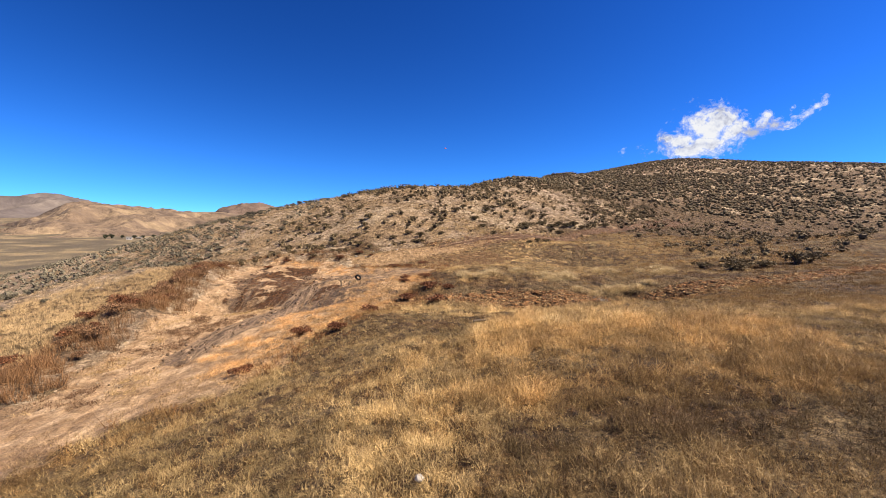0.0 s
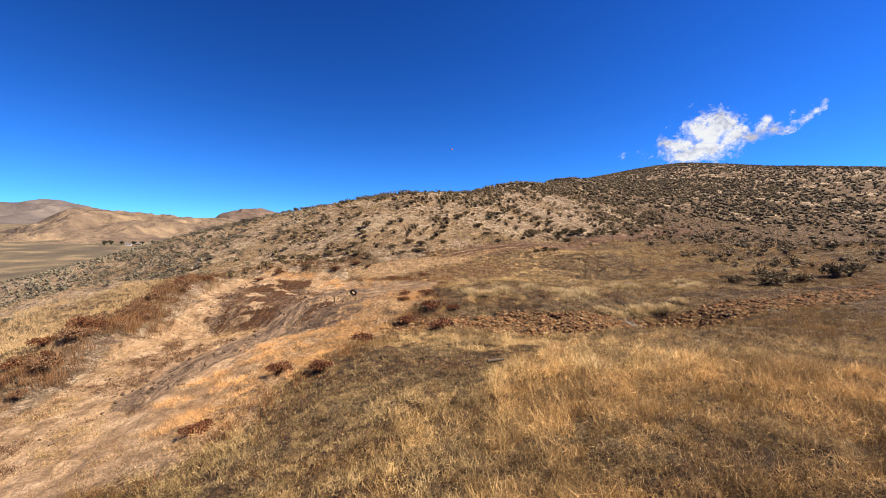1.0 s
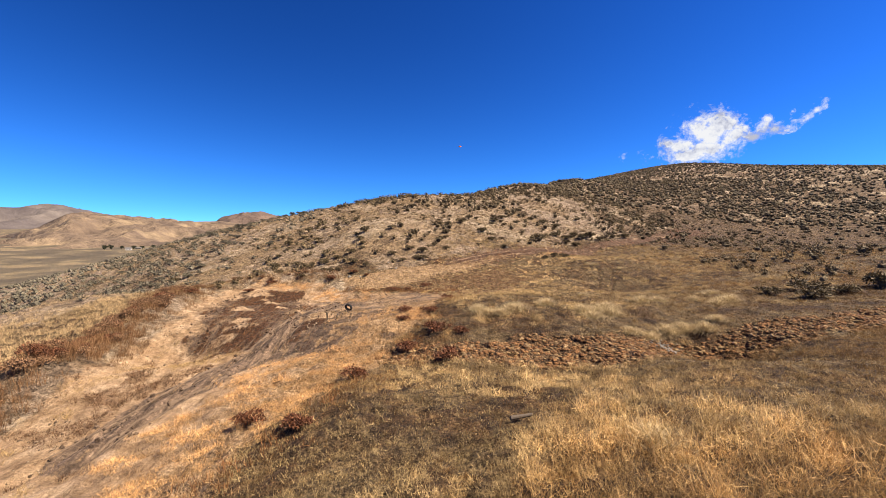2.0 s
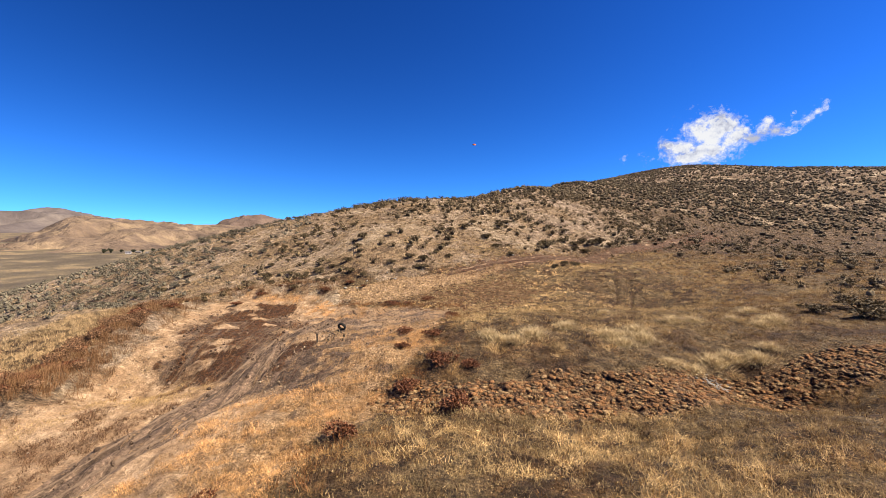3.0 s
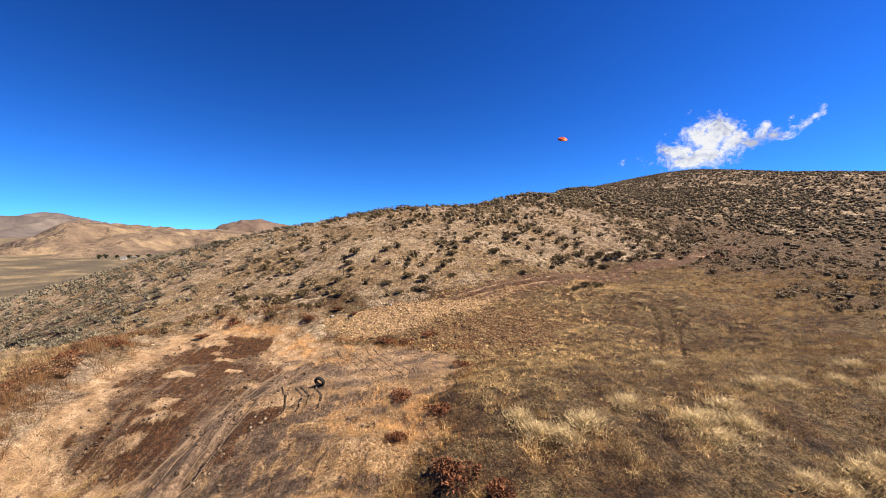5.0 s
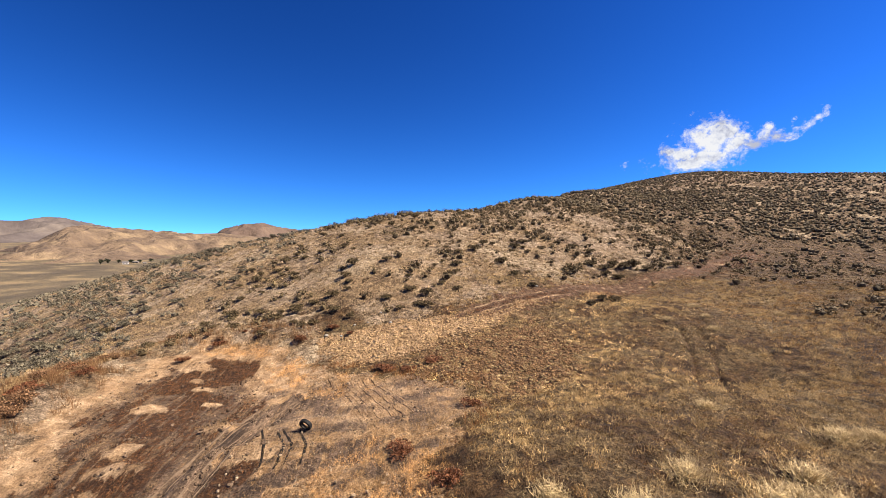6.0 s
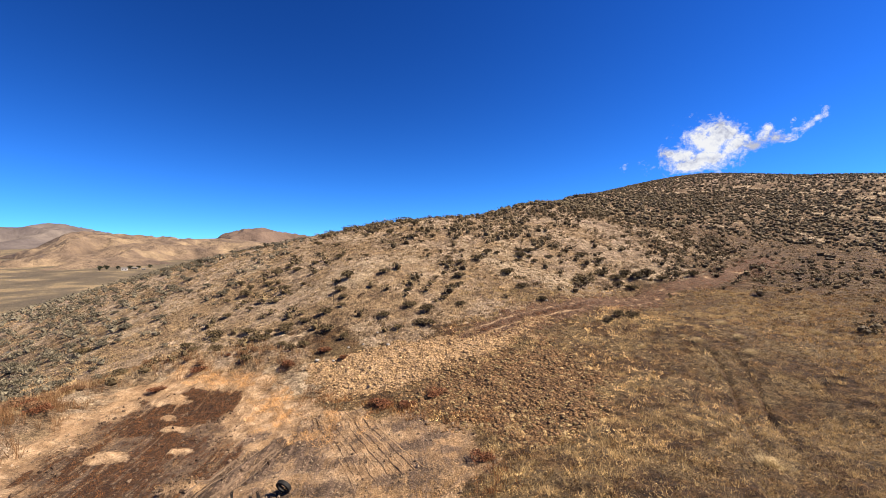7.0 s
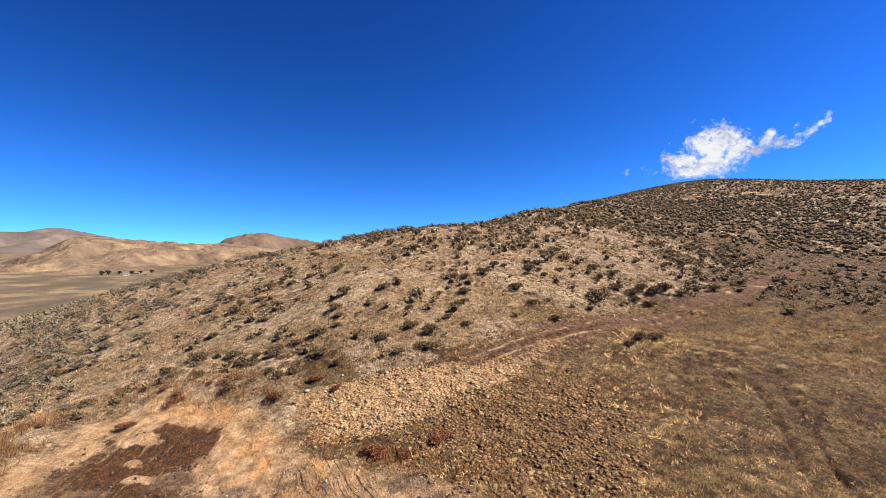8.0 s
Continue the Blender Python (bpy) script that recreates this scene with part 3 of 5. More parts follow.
def build_ground():
    gx, gy = graded(-28, 20, 0.18, 4700, 1.1), graded(13, 67, 0.18, 4700, 1.1)
    x, y = np.meshgrid(gx, gy)
    nx, ny = len(gx), len(gy)
    x, y = x.ravel(), y.ravel()
    z = zones(x, y)
    h = surface(x, y, z)
    i = (np.arange(nx - 1)[None, :] + nx * np.arange(ny - 1)[:, None]).ravel()
    faces = np.stack([i, i + 1, i + nx + 1, i + nx], -1)
    far = step(150, 320, np.hypot(x, y)) * step(10, -30, h)
    za = np.stack([z["sand"], z["crust"], z["mud"]], -1)
    zb = np.stack([z["clods"], z["tan"] * (1 - 0.5 * step(-30, 60, x)), far], -1)
    me = mesh_arrays("ground", np.stack([x, y, h], -1), faces, GROUND, True, zone_a=za, zone_b=zb, zone_c=np.stack([z["mat"], z["red"], z["weedy"]], -1))
    return tagged(new("ground", me), "dry rolling ground of tan sand, brown crust and litter", "ground", kind="structure")


ground = build_ground()


# ---------------------------------------------------------------- distance
def far_hills(name, label, material, az0, az1, r0, r1, crest_az, crest_el, seed, rough):
    """Hills of a valley's far side, on a fan of bearings; crest_el is the crest's angle over the eye's level."""
    na, nr = 260, 70
    az = np.radians(np.linspace(az0, az1, na))[None, :]
    s = np.linspace(0, 1.35, nr)[:, None]
    r = r0 + (r1 - r0) * s
    crest = 17 + r1 * np.tan(np.radians(np.interp(np.degrees(az), crest_az, crest_el)))
    x, y = r * np.sin(az), r * np.cos(az)
    shape = np.where(s < 1, np.sin(np.pi / 2 * np.clip(s, 0, 1)) ** 1.2, 1 - ((s - 1) / 0.35) ** 2 * 0.8)
    ridged = 1 - 2 * np.abs(fbm(x / rough, y / rough * 0.6, seed, 4) - 0.5)
    ends = step(0, 0.12, (az - az.min()) / (az.max() - az.min())) * step(0, 0.12, (az.max() - az) / (az.max() - az.min()))
    h = -46 + (crest + 46) * shape * ends + (ridged - 0.82) * rough * 0.55 * np.clip(s * 3, 0, 1) * np.clip((1.02 - s) * 4, 0.12, 1)
    i = (np.arange(na - 1)[None, :] + na * np.arange(nr - 1)[:, None]).ravel()
    me = mesh_arrays(name, np.stack([x, y, h], -1).reshape(-1, 3), np.stack([i, i + 1, i + na + 1, i + na], -1), material, True)
    return tagged(new(name, me), label, "hills", kind="structure")


far_hills("backdrop_tan_hills", "bare tan rolling hills beyond the valley", TAN_HILL, -62, -16, 960, 1900, [-62, -47, -44, -41.8, -40.8, -38, -34, -31, -28, -16], [-3.2, -2.2, -1.2, 0.1, 0.32, 0.05, -0.22, -0.43, -0.24, -1.5], 5, 150)
far_hills("backdrop_brown_hill", "rounded brown hill behind the tan hills", RED_HILL, -34, -12, 1900, 2700, [-34, -28.2, -25.7, -23.7, -21.1, -18.7, -12], [-2, -0.25, 0.45, 0.62, 0.1, -0.25, -2], 8, 260)
far_hills("backdrop_grey_mountain", "hazy grey mountain with a dark flat top", GREY_HILL, -75, -34, 2700, 4100, [-75, -47, -45, -42, -40.5, -34], [0.6, 0.92, 1.0, 0.7, 0.3, -1.2], 12, 420)


def build_cloud():
    lobes = [(31.63, 10.26, 2.53, 2.15), (32.25, 11.52, 1.63, 1.13), (30.41, 11.14, 1.28, 1.02), (28.47, 9.0, 1.84, 1.05), (27.48, 9.41, 1.06, 0.6), (29.63, 8.01, 3.0, 0.85), (31.28, 8.68, 2.56, 1.28), (33.74, 9.9, 1.36, 1.24), (33.1, 10.81, 1.12, 0.99),
             (35.16, 9.49, 1.58, 0.61), (36.31, 10.4, 0.96, 0.96), (36.58, 11.17, 0.53, 0.47), (37.36, 10.14, 1.53, 0.53), (38.38, 9.89, 0.81, 0.35), (38.9, 10.7, 0.6, 0.4), (39.5, 10.75, 0.8, 0.4), (40.0, 11.1, 0.5, 0.6), (40.4, 11.6, 0.6, 0.5), (41.1, 12.0, 0.35, 0.6),
             (22.58, 8.38, 0.42, 0.55), (38.65, 11.69, 0.23, 0.23)]
    na, ne = 220, 96
    az, el = np.meshgrid(np.linspace(21.5, 43, na), np.linspace(6.3, 14, ne))
    dens = np.zeros_like(az)
    for a, e, ra, re in lobes:
        q = ((az - a) / ra) ** 2 + ((el - e) / re) ** 2
        dens = np.maximum(dens, (1.05 if 26 < a < 34.5 else 0.8 if 26 < a < 38.5 else 0.6 if a > 26 else 0.36) * np.exp(-0.8 * q))
    r = 4300 - 120 * dens
    ra, re = np.radians(az), np.radians(el)
    v = np.stack([r * np.cos(re) * np.sin(ra), r * np.cos(re) * np.cos(ra), 17 + r * np.sin(re)], -1).reshape(-1, 3)
    i = (np.arange(na - 1)[None, :] + na * np.arange(ne - 1)[:, None]).ravel()
    faces = np.stack([i, i + 1, i + na + 1, i + na], -1)
    faces = faces[dens.ravel()[faces].max(1) > 0.03]
    me = mesh_arrays("cloud", v, faces, CLOUD, True, thickness=dens.ravel())
    return tagged(new("cloud", me), "white puffy cloud trailing wisps in a blue sky", "cloud", kind="structure")


build_cloud()


# ---------------------------------------------------------------- plants
rng = np.random.default_rng(7)
STRAW, GOLD, RUST, DULL, PURPLE = np.array((0.80, 0.59, 0.30)), np.array((0.67, 0.45, 0.205)), np.array((0.26, 0.09, 0.04)), np.array((0.41, 0.235, 0.082)), np.array((0.225, 0.118, 0.04))
PALE_STRAW = np.array((0.71, 0.52, 0.295))


def blades(x, y, size, spread, count, width, tint, lean=0.45, fuzz=0.5):
    """Tufts of grass: thin blades fanned out from the foot, and, for the share fuzz, short curled bits all through the tuft."""
    n = len(x)
    k = n * count
    idx = np.repeat(np.arange(n), count)
    z = surface(x, y)
    a = rng.uniform(0, 2 * np.pi, k)
    q = np.sqrt(rng.uniform(0, 1, k)) * spread[idx]
    h = size[idx] * rng.uniform(0.55, 1.1, k)
    curled = rng.uniform(0, 1, k) < fuzz
    q = np.where(curled, q * 1.5, q)
    bz = z[idx] - 0.03 + np.where(curled, size[idx] * rng.uniform(0.1, 0.8, k) * (1 - 0.75 * np.minimum(1, q / (1.5 * spread[idx])) ** 2), 0)
    base = np.stack([x[idx] + q * np.cos(a), y[idx] + q * np.sin(a), bz], -1)
    out = lean * rng.uniform(0.2, 1.0, k) * h
    a2 = a + rng.normal(0, 0.7, k)
    way = np.stack([out * np.cos(a2), out * np.sin(a2), h], -1)
    curl = rng.normal(0, 1, (k, 3)) + np.array((0, 0, 0.5))
    curl *= (0.62 * h / np.linalg.norm(curl, axis=1))[:, None]
    tip = base + np.where(curled[:, None], curl, way)
    w = width[idx] * rng.uniform(0.7, 1.3, k) * np.where(curled, 0.72, 1)
    a3 = rng.uniform(0, np.pi, k)
    side = np.stack([w * np.cos(a3), w * np.sin(a3), np.where(curled, w * rng.uniform(-1, 1, k), 0)], -1)
    v = np.stack([base - side, base + side, tip], 1).reshape(-1, 3)
    f = np.arange(3 * k).reshape(-1, 3)
    t = tint[idx] * rng.uniform(0.88, 1.12, (k, 1)) * np.array((1.0, 0.97, 0.88))
    return v, f, np.repeat(t, 3, 0)


def gather(name, pieces, material, label, category, smooth=False):
    v, f, t, at = [], [], [], 0
    for pv, pf, pt in pieces:
        v.append(pv), f.append(pf + at), t.append(pt)
        at += len(pv)
    me = mesh_arrays(name, np.concatenate(v), np.concatenate(f), material, smooth, tint=np.concatenate(t))
    return tagged(new(name, me), label, category, kind="stuff")


def scatter(x0, x1, y0, y1, per_m2):
    n = int((x1 - x0) * (y1 - y0) * per_m2)
    return rng.uniform(x0, x1, n), rng.uniform(y0, y1, n)


def field_grass():
    """Low dark weeds over the whole field, and straw and golden tufts in uneven clumps over them."""
    pieces = []
    for x0, x1, y0, y1, per, count, width in ((-14, 22, 4.5, 19, 22, 11, 0.008), (-12, 34, 19, 33, 14, 11, 0.013), (-9, 46, 33, 48, 10, 10, 0.016), (-8, 52, 48, 80, 4.5, 8, 0.022)):
        x, y = scatter(x0, x1, y0, y1, per)
        z = zones(x, y)
        p = (1 - step(0.3, 0.8, z["sand"])) * (1 - 0.8 * step(0.3, 0.7, z["clods"])) * (1 - 0.8 * z["hill"]) * (1 - z["road"]) * (1 - z["rut"])
        keep = (rng.uniform(0, 1, len(x)) < p * step(0.1, 0.4, fbm(x * 1.1, y * 1.1, 57, 3))) & (x < 1.1 * y + 1) & (x > -1.12 * y - 1.5)
        x, y = x[keep], y[keep]
        k = fbm(x * 0.5, y * 0.5, 58, 3)[:, None] + rng.uniform(-0.25, 0.25, (len(x), 1))
        k = np.clip(1.8 * (k - 0.25), 0, 1)
        far = 0.15 * step(35, 44, y)[:, None]
        tint = ((PURPLE * (1 - k) + DULL * k) * (1 - far) + STRAW * 0.8 * far) * rng.uniform(0.2, 1.3, (len(x), 1)) * (1 - 0.25 * step(24, 30, y))[:, None]
        tint = np.where(rng.uniform(0, 1, (len(x), 1)) < 0.14 + 0.5 * step(30, 23, y)[:, None], STRAW * 0.72, tint)
        tint = tint * (1 - 0.2 * step(-1, 2, x) * step(9, 7.8, y))[:, None]
        dark = step(22, 40, x + 0.3 * (60 - y))[:, None] * 0.5
        tint = tint * (1 - dark) + PURPLE * 0.9 * dark
        pieces.append(blades(x, y, rng.uniform(0.08, 0.22, len(x)), np.full(len(x), 0.13), count, np.full(len(x), width), tint, 1.0, 0.7))
    for x0, x1, y0, y1, per, count, width in ((-13, 12, 4.5, 11, 40, 46, 0.005), (-16, 22, 11, 19, 26, 32, 0.0058), (-12, 34, 19, 33, 17, 26, 0.0064), (-9, 46, 33, 48, 15, 13, 0.0115), (-8, 52, 48, 80, 7.5, 9, 0.019)):
        x, y = scatter(x0, x1, y0, y1, per)
        z = zones(x, y)
        p = (1 - step(0.3, 0.8, z["sand"])) * (1 - 0.93 * step(0.3, 0.7, z["clods"])) * (1 - 0.85 * z["hill"]) * (1 - z["road"]) * (1 - z["rut"])
        patch = fbm(x * 0.2, y * 0.2, 51, 4)
        fine = fbm(x * 0.85, y * 0.85, 52, 3)
        tuft = vnoise(x * 2.2, y * 2.2, 53)
        cover = 0.45 * patch + 0.35 * fine + 0.2 * tuft
        shift = 0.12 * step(26, 30, y) * step(39, 35, y) - 0.19 * step(37, 43, y) - 0.2 * step(26, 18, y)
        clump = np.maximum(step(0.40 + shift, 0.50 + shift, cover), 0.9 * step(-1, 1, inside(x, y, GOLDEN)))
        keep = (rng.uniform(0, 1, len(x)) < p * clump) & (x < 1.1 * y + 1) & (x > -1.12 * y - 1.5)
        x, y, fine, cover, tuft = x[keep], y[keep], fine[keep], cover[keep], tuft[keep]
        gold = fbm(x * 0.13 + 5, y * 0.2, 61, 3)
        mound = step(-1.2, 1.5, inside(x, y, GOLDEN) + 2 * (fine - 0.5))
        gold = step(0.5, 0.66, gold - 0.07 + 0.2 * mound + rng.uniform(-0.06, 0.06, len(x)))[:, None]
        tint = STRAW * (1 - gold) + GOLD * gold
        edge = step(4.5, 0.5, -inside(x, y, SAND))[:, None] * step(0.3, 0.55, fbm(x * 0.6, y * 0.6, 63, 3))[:, None]
        tint = tint * (1 - 0.85 * edge) + PURPLE * 0.85 * edge
        dry = rng.uniform(0, 1, (len(x), 1)) < 0.22
        tint = np.where(dry, DULL * 0.7, tint) * rng.uniform(0.65, 1.2, (len(x), 1)) * (0.45 + 0.15 * step(24, 17, y) + (1.05 - 0.4 * step(24, 17, y)) * step(0.25, 0.72, fbm(x * 1.3, y * 1.3, 65, 2)))[:, None]
        dusk = np.maximum(step(-0.6, 0.7, inside(x, y, DUSKY) + fine - 0.5), 0.45 * step(-0.5, 2, x) * step(9.2, 7.6, y))[:, None]
        tint = tint * (1 - dusk) + np.array((0.26, 0.165, 0.078)) * rng.uniform(0.5, 1.3, (len(x), 1)) * dusk
        dark = step(15, 29, x + 0.3 * (60 - y))[:, None] * 0.85 * step(17, 23, y)[:, None]
        tint = tint * (1 - dark) + DULL * 0.7 * dark
        size = np.clip(0.11 + 1.3 * (cover - 0.4) + 0.06 * gold[:, 0], 0.11 + 0.06 * step(26, 18, y), 0.42) * rng.uniform(0.7, 1.25, len(x)) * (1 - 0.25 * step(28, 40, y)) * (1 + 0.5 * mound)
        pieces.append(blades(x, y, size, 0.05 + 0.28 * size, count, np.full(len(x), width), tint * (0.66 + 0.5 * step(0.38, 0.6, patch[keep]) + 0.6 * step(40, 46, y) - 0.1 * step(18, 14, y) + 0.36 * mound - 0.22 * step(-1, 2, x) * step(8.6, 7.6, y))[:, None], 0.9, 0.86))
    # taller tufts that stand apart on the flat below the hill
    x, y = scatter(-2, 46, 36, 78, 1.5)
    z = zones(x, y)
    open_ground = (1 - z["clods"]) * (1 - z["sand"]) * (1 - z["road"]) * (1 - 0.7 * z["hill"]) * (1 - z["rut"]) * step(0.4, 0.6, fbm(x * 0.22, y * 0.22, 64, 3))
    keep = rng.uniform(0, 1, len(x)) < open_ground
    x, y = x[keep], y[keep]
    far = step(40, 62, y)
    pieces.append(blades(x, y, rng.uniform(0.22, 0.42, len(x)), rng.uniform(0.14, 0.32, len(x)), 56, 0.008 + 0.008 * far, STRAW * rng.uniform(0.7, 1.15, (len(x), 1)), 0.8, 0.75))
    return gather("dry_field_grass", pieces, GRASS, "dry golden and straw coloured field grass in tufts", "grass")


def hill_grass():
    pieces = []
    for x0, x1, y0, y1, per, count, width in ((-50, 45, 58, 100, 4.5, 7, 0.022), (-90, 80, 60, 140, 0.9, 7, 0.045), (-70, -28, 24, 62, 4, 9, 0.02)):
        x, y = scatter(x0, x1, y0, y1, per)
        z = zones(x, y)
        p = z["hill"] * step(0.42, 0.62, fbm(x * 0.25, y * 0.25, 71, 4)) + 0.25 * z["hill"]
        keep = rng.uniform(0, 1, len(x)) < p * (1 - z["road"]) * (1 - z["sand"])
        x, y = x[keep], y[keep]
        k = fbm(x * 0.4, y * 0.4, 72, 3)[:, None]
        tint = PALE_STRAW * k + np.array((0.46, 0.33, 0.2)) * (1 - k)
        size = 0.12 + 0.2 * rng.uniform(0, 1, len(x))
        pieces.append(blades(x, y, size, 0.1 + 0.3 * size, count, np.full(len(x), width), tint, 0.8))
    return gather("hillside_grass", pieces, GRASS, "short bleached grass on the stony hillside", "grass")


def bank_grass():
    """Pale tall grass behind the bank, and brown weeds along it and along the edge of the sand."""
    pieces = []
    x, y = scatter(-40, -24, 16, 62, 13)
    d, off = to_line(x, y, BERM)
    keep = (inside(x, y, SAND) < -2.2) & (y < foot(x) - 1) & (rng.uniform(0, 1, len(x)) < 0.9)
    x, y = x[keep], y[keep]
    k = fbm(x * 0.3, y * 0.3, 81, 3)[:, None]
    pieces.append(blades(x, y, rng.uniform(0.25, 0.5, len(x)), np.full(len(x), 0.16), 18, np.full(len(x), 0.010), PALE_STRAW * (0.75 + 0.4 * k), 0.7))
    x, y = scatter(-33, -13, 18, 65, 15)
    d, off = to_line(x, y, BERM)
    keep = rng.uniform(0, 1, len(x)) < np.exp(-(d / 1.7) ** 2) * step(0.3, 0.55, fbm(x * 0.5, y * 0.5, 82, 3)) * (0.22 + 0.78 * step(58, 50, y))
    x, y = x[keep], y[keep]
    k = fbm(x * 0.35, y * 0.35, 83, 3)[:, None]
    warm = np.array((0.30, 0.165, 0.08))
    pieces.append(blades(x, y, rng.uniform(0.4, 1.0, len(x)), np.full(len(x), 0.22), 20, np.full(len(x), 0.014), warm * (0.6 + 0.7 * k), 0.6))
    x, y = scatter(-12, 4, 12, 60, 9)
    s = inside(x, y, SAND)
    keep = rng.uniform(0, 1, len(x)) < np.exp(-((s + 0.6) / 1.0) ** 2) * step(0.45, 0.6, fbm(x * 0.45, y * 0.45, 84, 3))
    x, y = x[keep], y[keep]
    k = rng.uniform(0.6, 1.3, (len(x), 1))
    pieces.append(blades(x, y, rng.uniform(0.2, 0.45, len(x)), np.full(len(x), 0.18), 16, np.full(len(x), 0.012), (RUST * 0.6 + DULL * 0.4) * k, 0.7))
    # sparse stubble on the sand
    x, y = scatter(-26, 1, 12, 62, 9)
    z = zones(x, y)
    keep = rng.uniform(0, 1, len(x)) < z["sand"] * (1 - z["mud"]) * step(0.52, 0.66, fbm(x * 0.35, y * 0.35, 85, 4) + 0.16 * step(5.5, 2, inside(x, y, SAND)) * (x > -14) * (y < 40))
    x, y = x[keep], y[keep]
    pieces.append(blades(x, y, rng.uniform(0.08, 0.26, len(x)), np.full(len(x), 0.2), 12, np.full(len(x), 0.008), np.array((0.52, 0.35, 0.185)) * rng.uniform(0.6, 1.1, (len(x), 1)), 0.9))
    # matted orange growth along the field's side of the sand
    x, y = scatter(-13, 1, 16, 56, 30)
    z = zones(x, y)
    keep = rng.uniform(0, 1, len(x)) < z["sand"] * step(0.3, 0.8, z["mat"]) * (1 - z["mud"]) * step(-12, -8, x) * step(0.46, 0.53, fbm(x * 0.34, y * 0.34, 86, 3))
    x, y = x[keep], y[keep]
    pieces.append(blades(x, y, rng.uniform(0.12, 0.3, len(x)), np.full(len(x), 0.13), 15, np.full(len(x), 0.007), np.array((0.70, 0.45, 0.22)) * rng.uniform(0.6, 1.15, (len(x), 1)), 0.9, 0.93))
    # fluffy ochre mats of flattened grass round the bare ground
    for ring in MATS:
        xs, ys = [p[0] for p in ring], [p[1] for p in ring]
        x, y = scatter(min(xs) - 1, max(xs) + 1, min(ys) - 1, max(ys) + 1, 26)
        lay = fbm(x * 0.8, y * 0.8, 88, 3)
        keep = rng.uniform(0, 1, len(x)) < step(-0.7, 0.6, inside(x, y, ring) + 2.4 * (lay - 0.5)) * step(0.3, 0.48, lay) * (1 - 0.8 * zones(x, y)["mud"])
        x, y, lay = x[keep], y[keep], lay[keep]
        pieces.append(blades(x, y, rng.uniform(0.14, 0.34, len(x)), np.full(len(x), 0.16), 24, np.full(len(x), 0.007), np.array((0.84, 0.50, 0.225)) * (0.55 + 0.8 * step(0.35, 0.65, lay)[:, None]) * rng.uniform(0.7, 1.15, (len(x), 1)), 1.0, 0.8))
    # straw and brown weeds between the pale lane and the wheel track
    x, y = scatter(-22, -13.5, 17, 40, 22)
    patch = fbm(x * 0.6, y * 0.6, 87, 3)
    keep = (rng.uniform(0, 1, len(x)) < step(-21.5, -18, x + 0.25 * (y - 26)) * step(0.5, 0.58, np.abs(patch - 0.5) + 0.45)) & (to_line(x, y, TRACK)[0] > 1.3) & (zones(x, y)["crust"] < 0.5)
    x, y, patch = x[keep], y[keep], patch[keep]
    tint = np.where((patch > 0.5)[:, None], np.array((0.60, 0.42, 0.21)), np.array((0.17, 0.085, 0.042)))
    pieces.append(blades(x, y, rng.uniform(0.1, 0.28, len(x)), np.full(len(x), 0.14), 16, np.full(len(x), 0.011), tint * rng.uniform(0.6, 1.2, (len(x), 1)), 0.8, 0.7))
    # reddish weeds along the old road
    x, y = scatter(-2, 60, 58, 106, 5)
    d, off = to_line(x, y, ROAD)
    keep = rng.uniform(0, 1, len(x)) < np.exp(-(d / 2.6) ** 2) * (np.abs(np.abs(off) - 0.75) > 0.3) * (0.35 + 0.65 * step(0.7, 1.4, d))
    x, y = x[keep], y[keep]
    pieces.append(blades(x, y, rng.uniform(0.1, 0.3, len(x)), np.full(len(x), 0.2), 12, np.full(len(x), 0.02), np.array((0.30, 0.13, 0.07)) * rng.uniform(0.6, 1.5, (len(x), 1)), 0.9, 0.7))
    # low dead stems on the brown crust
    x, y = scatter(-25, -8, 35, 59, 24)
    z = zones(x, y)
    keep = rng.uniform(0, 1, len(x)) < step(0.3, 0.9, z["crust"])
    x, y = x[keep], y[keep]
    pieces.append(blades(x, y, rng.uniform(0.05, 0.16, len(x)), np.full(len(x), 0.12), 9, np.full(len(x), 0.012), np.array((0.30, 0.135, 0.055)) * rng.uniform(0.6, 1.5, (len(x), 1)), 0.9))
    return gather("bank_weeds", pieces, GRASS, "brown dead weeds and pale grass along the sandy bank", "weeds")


field_grass()
hill_grass()
bank_grass()


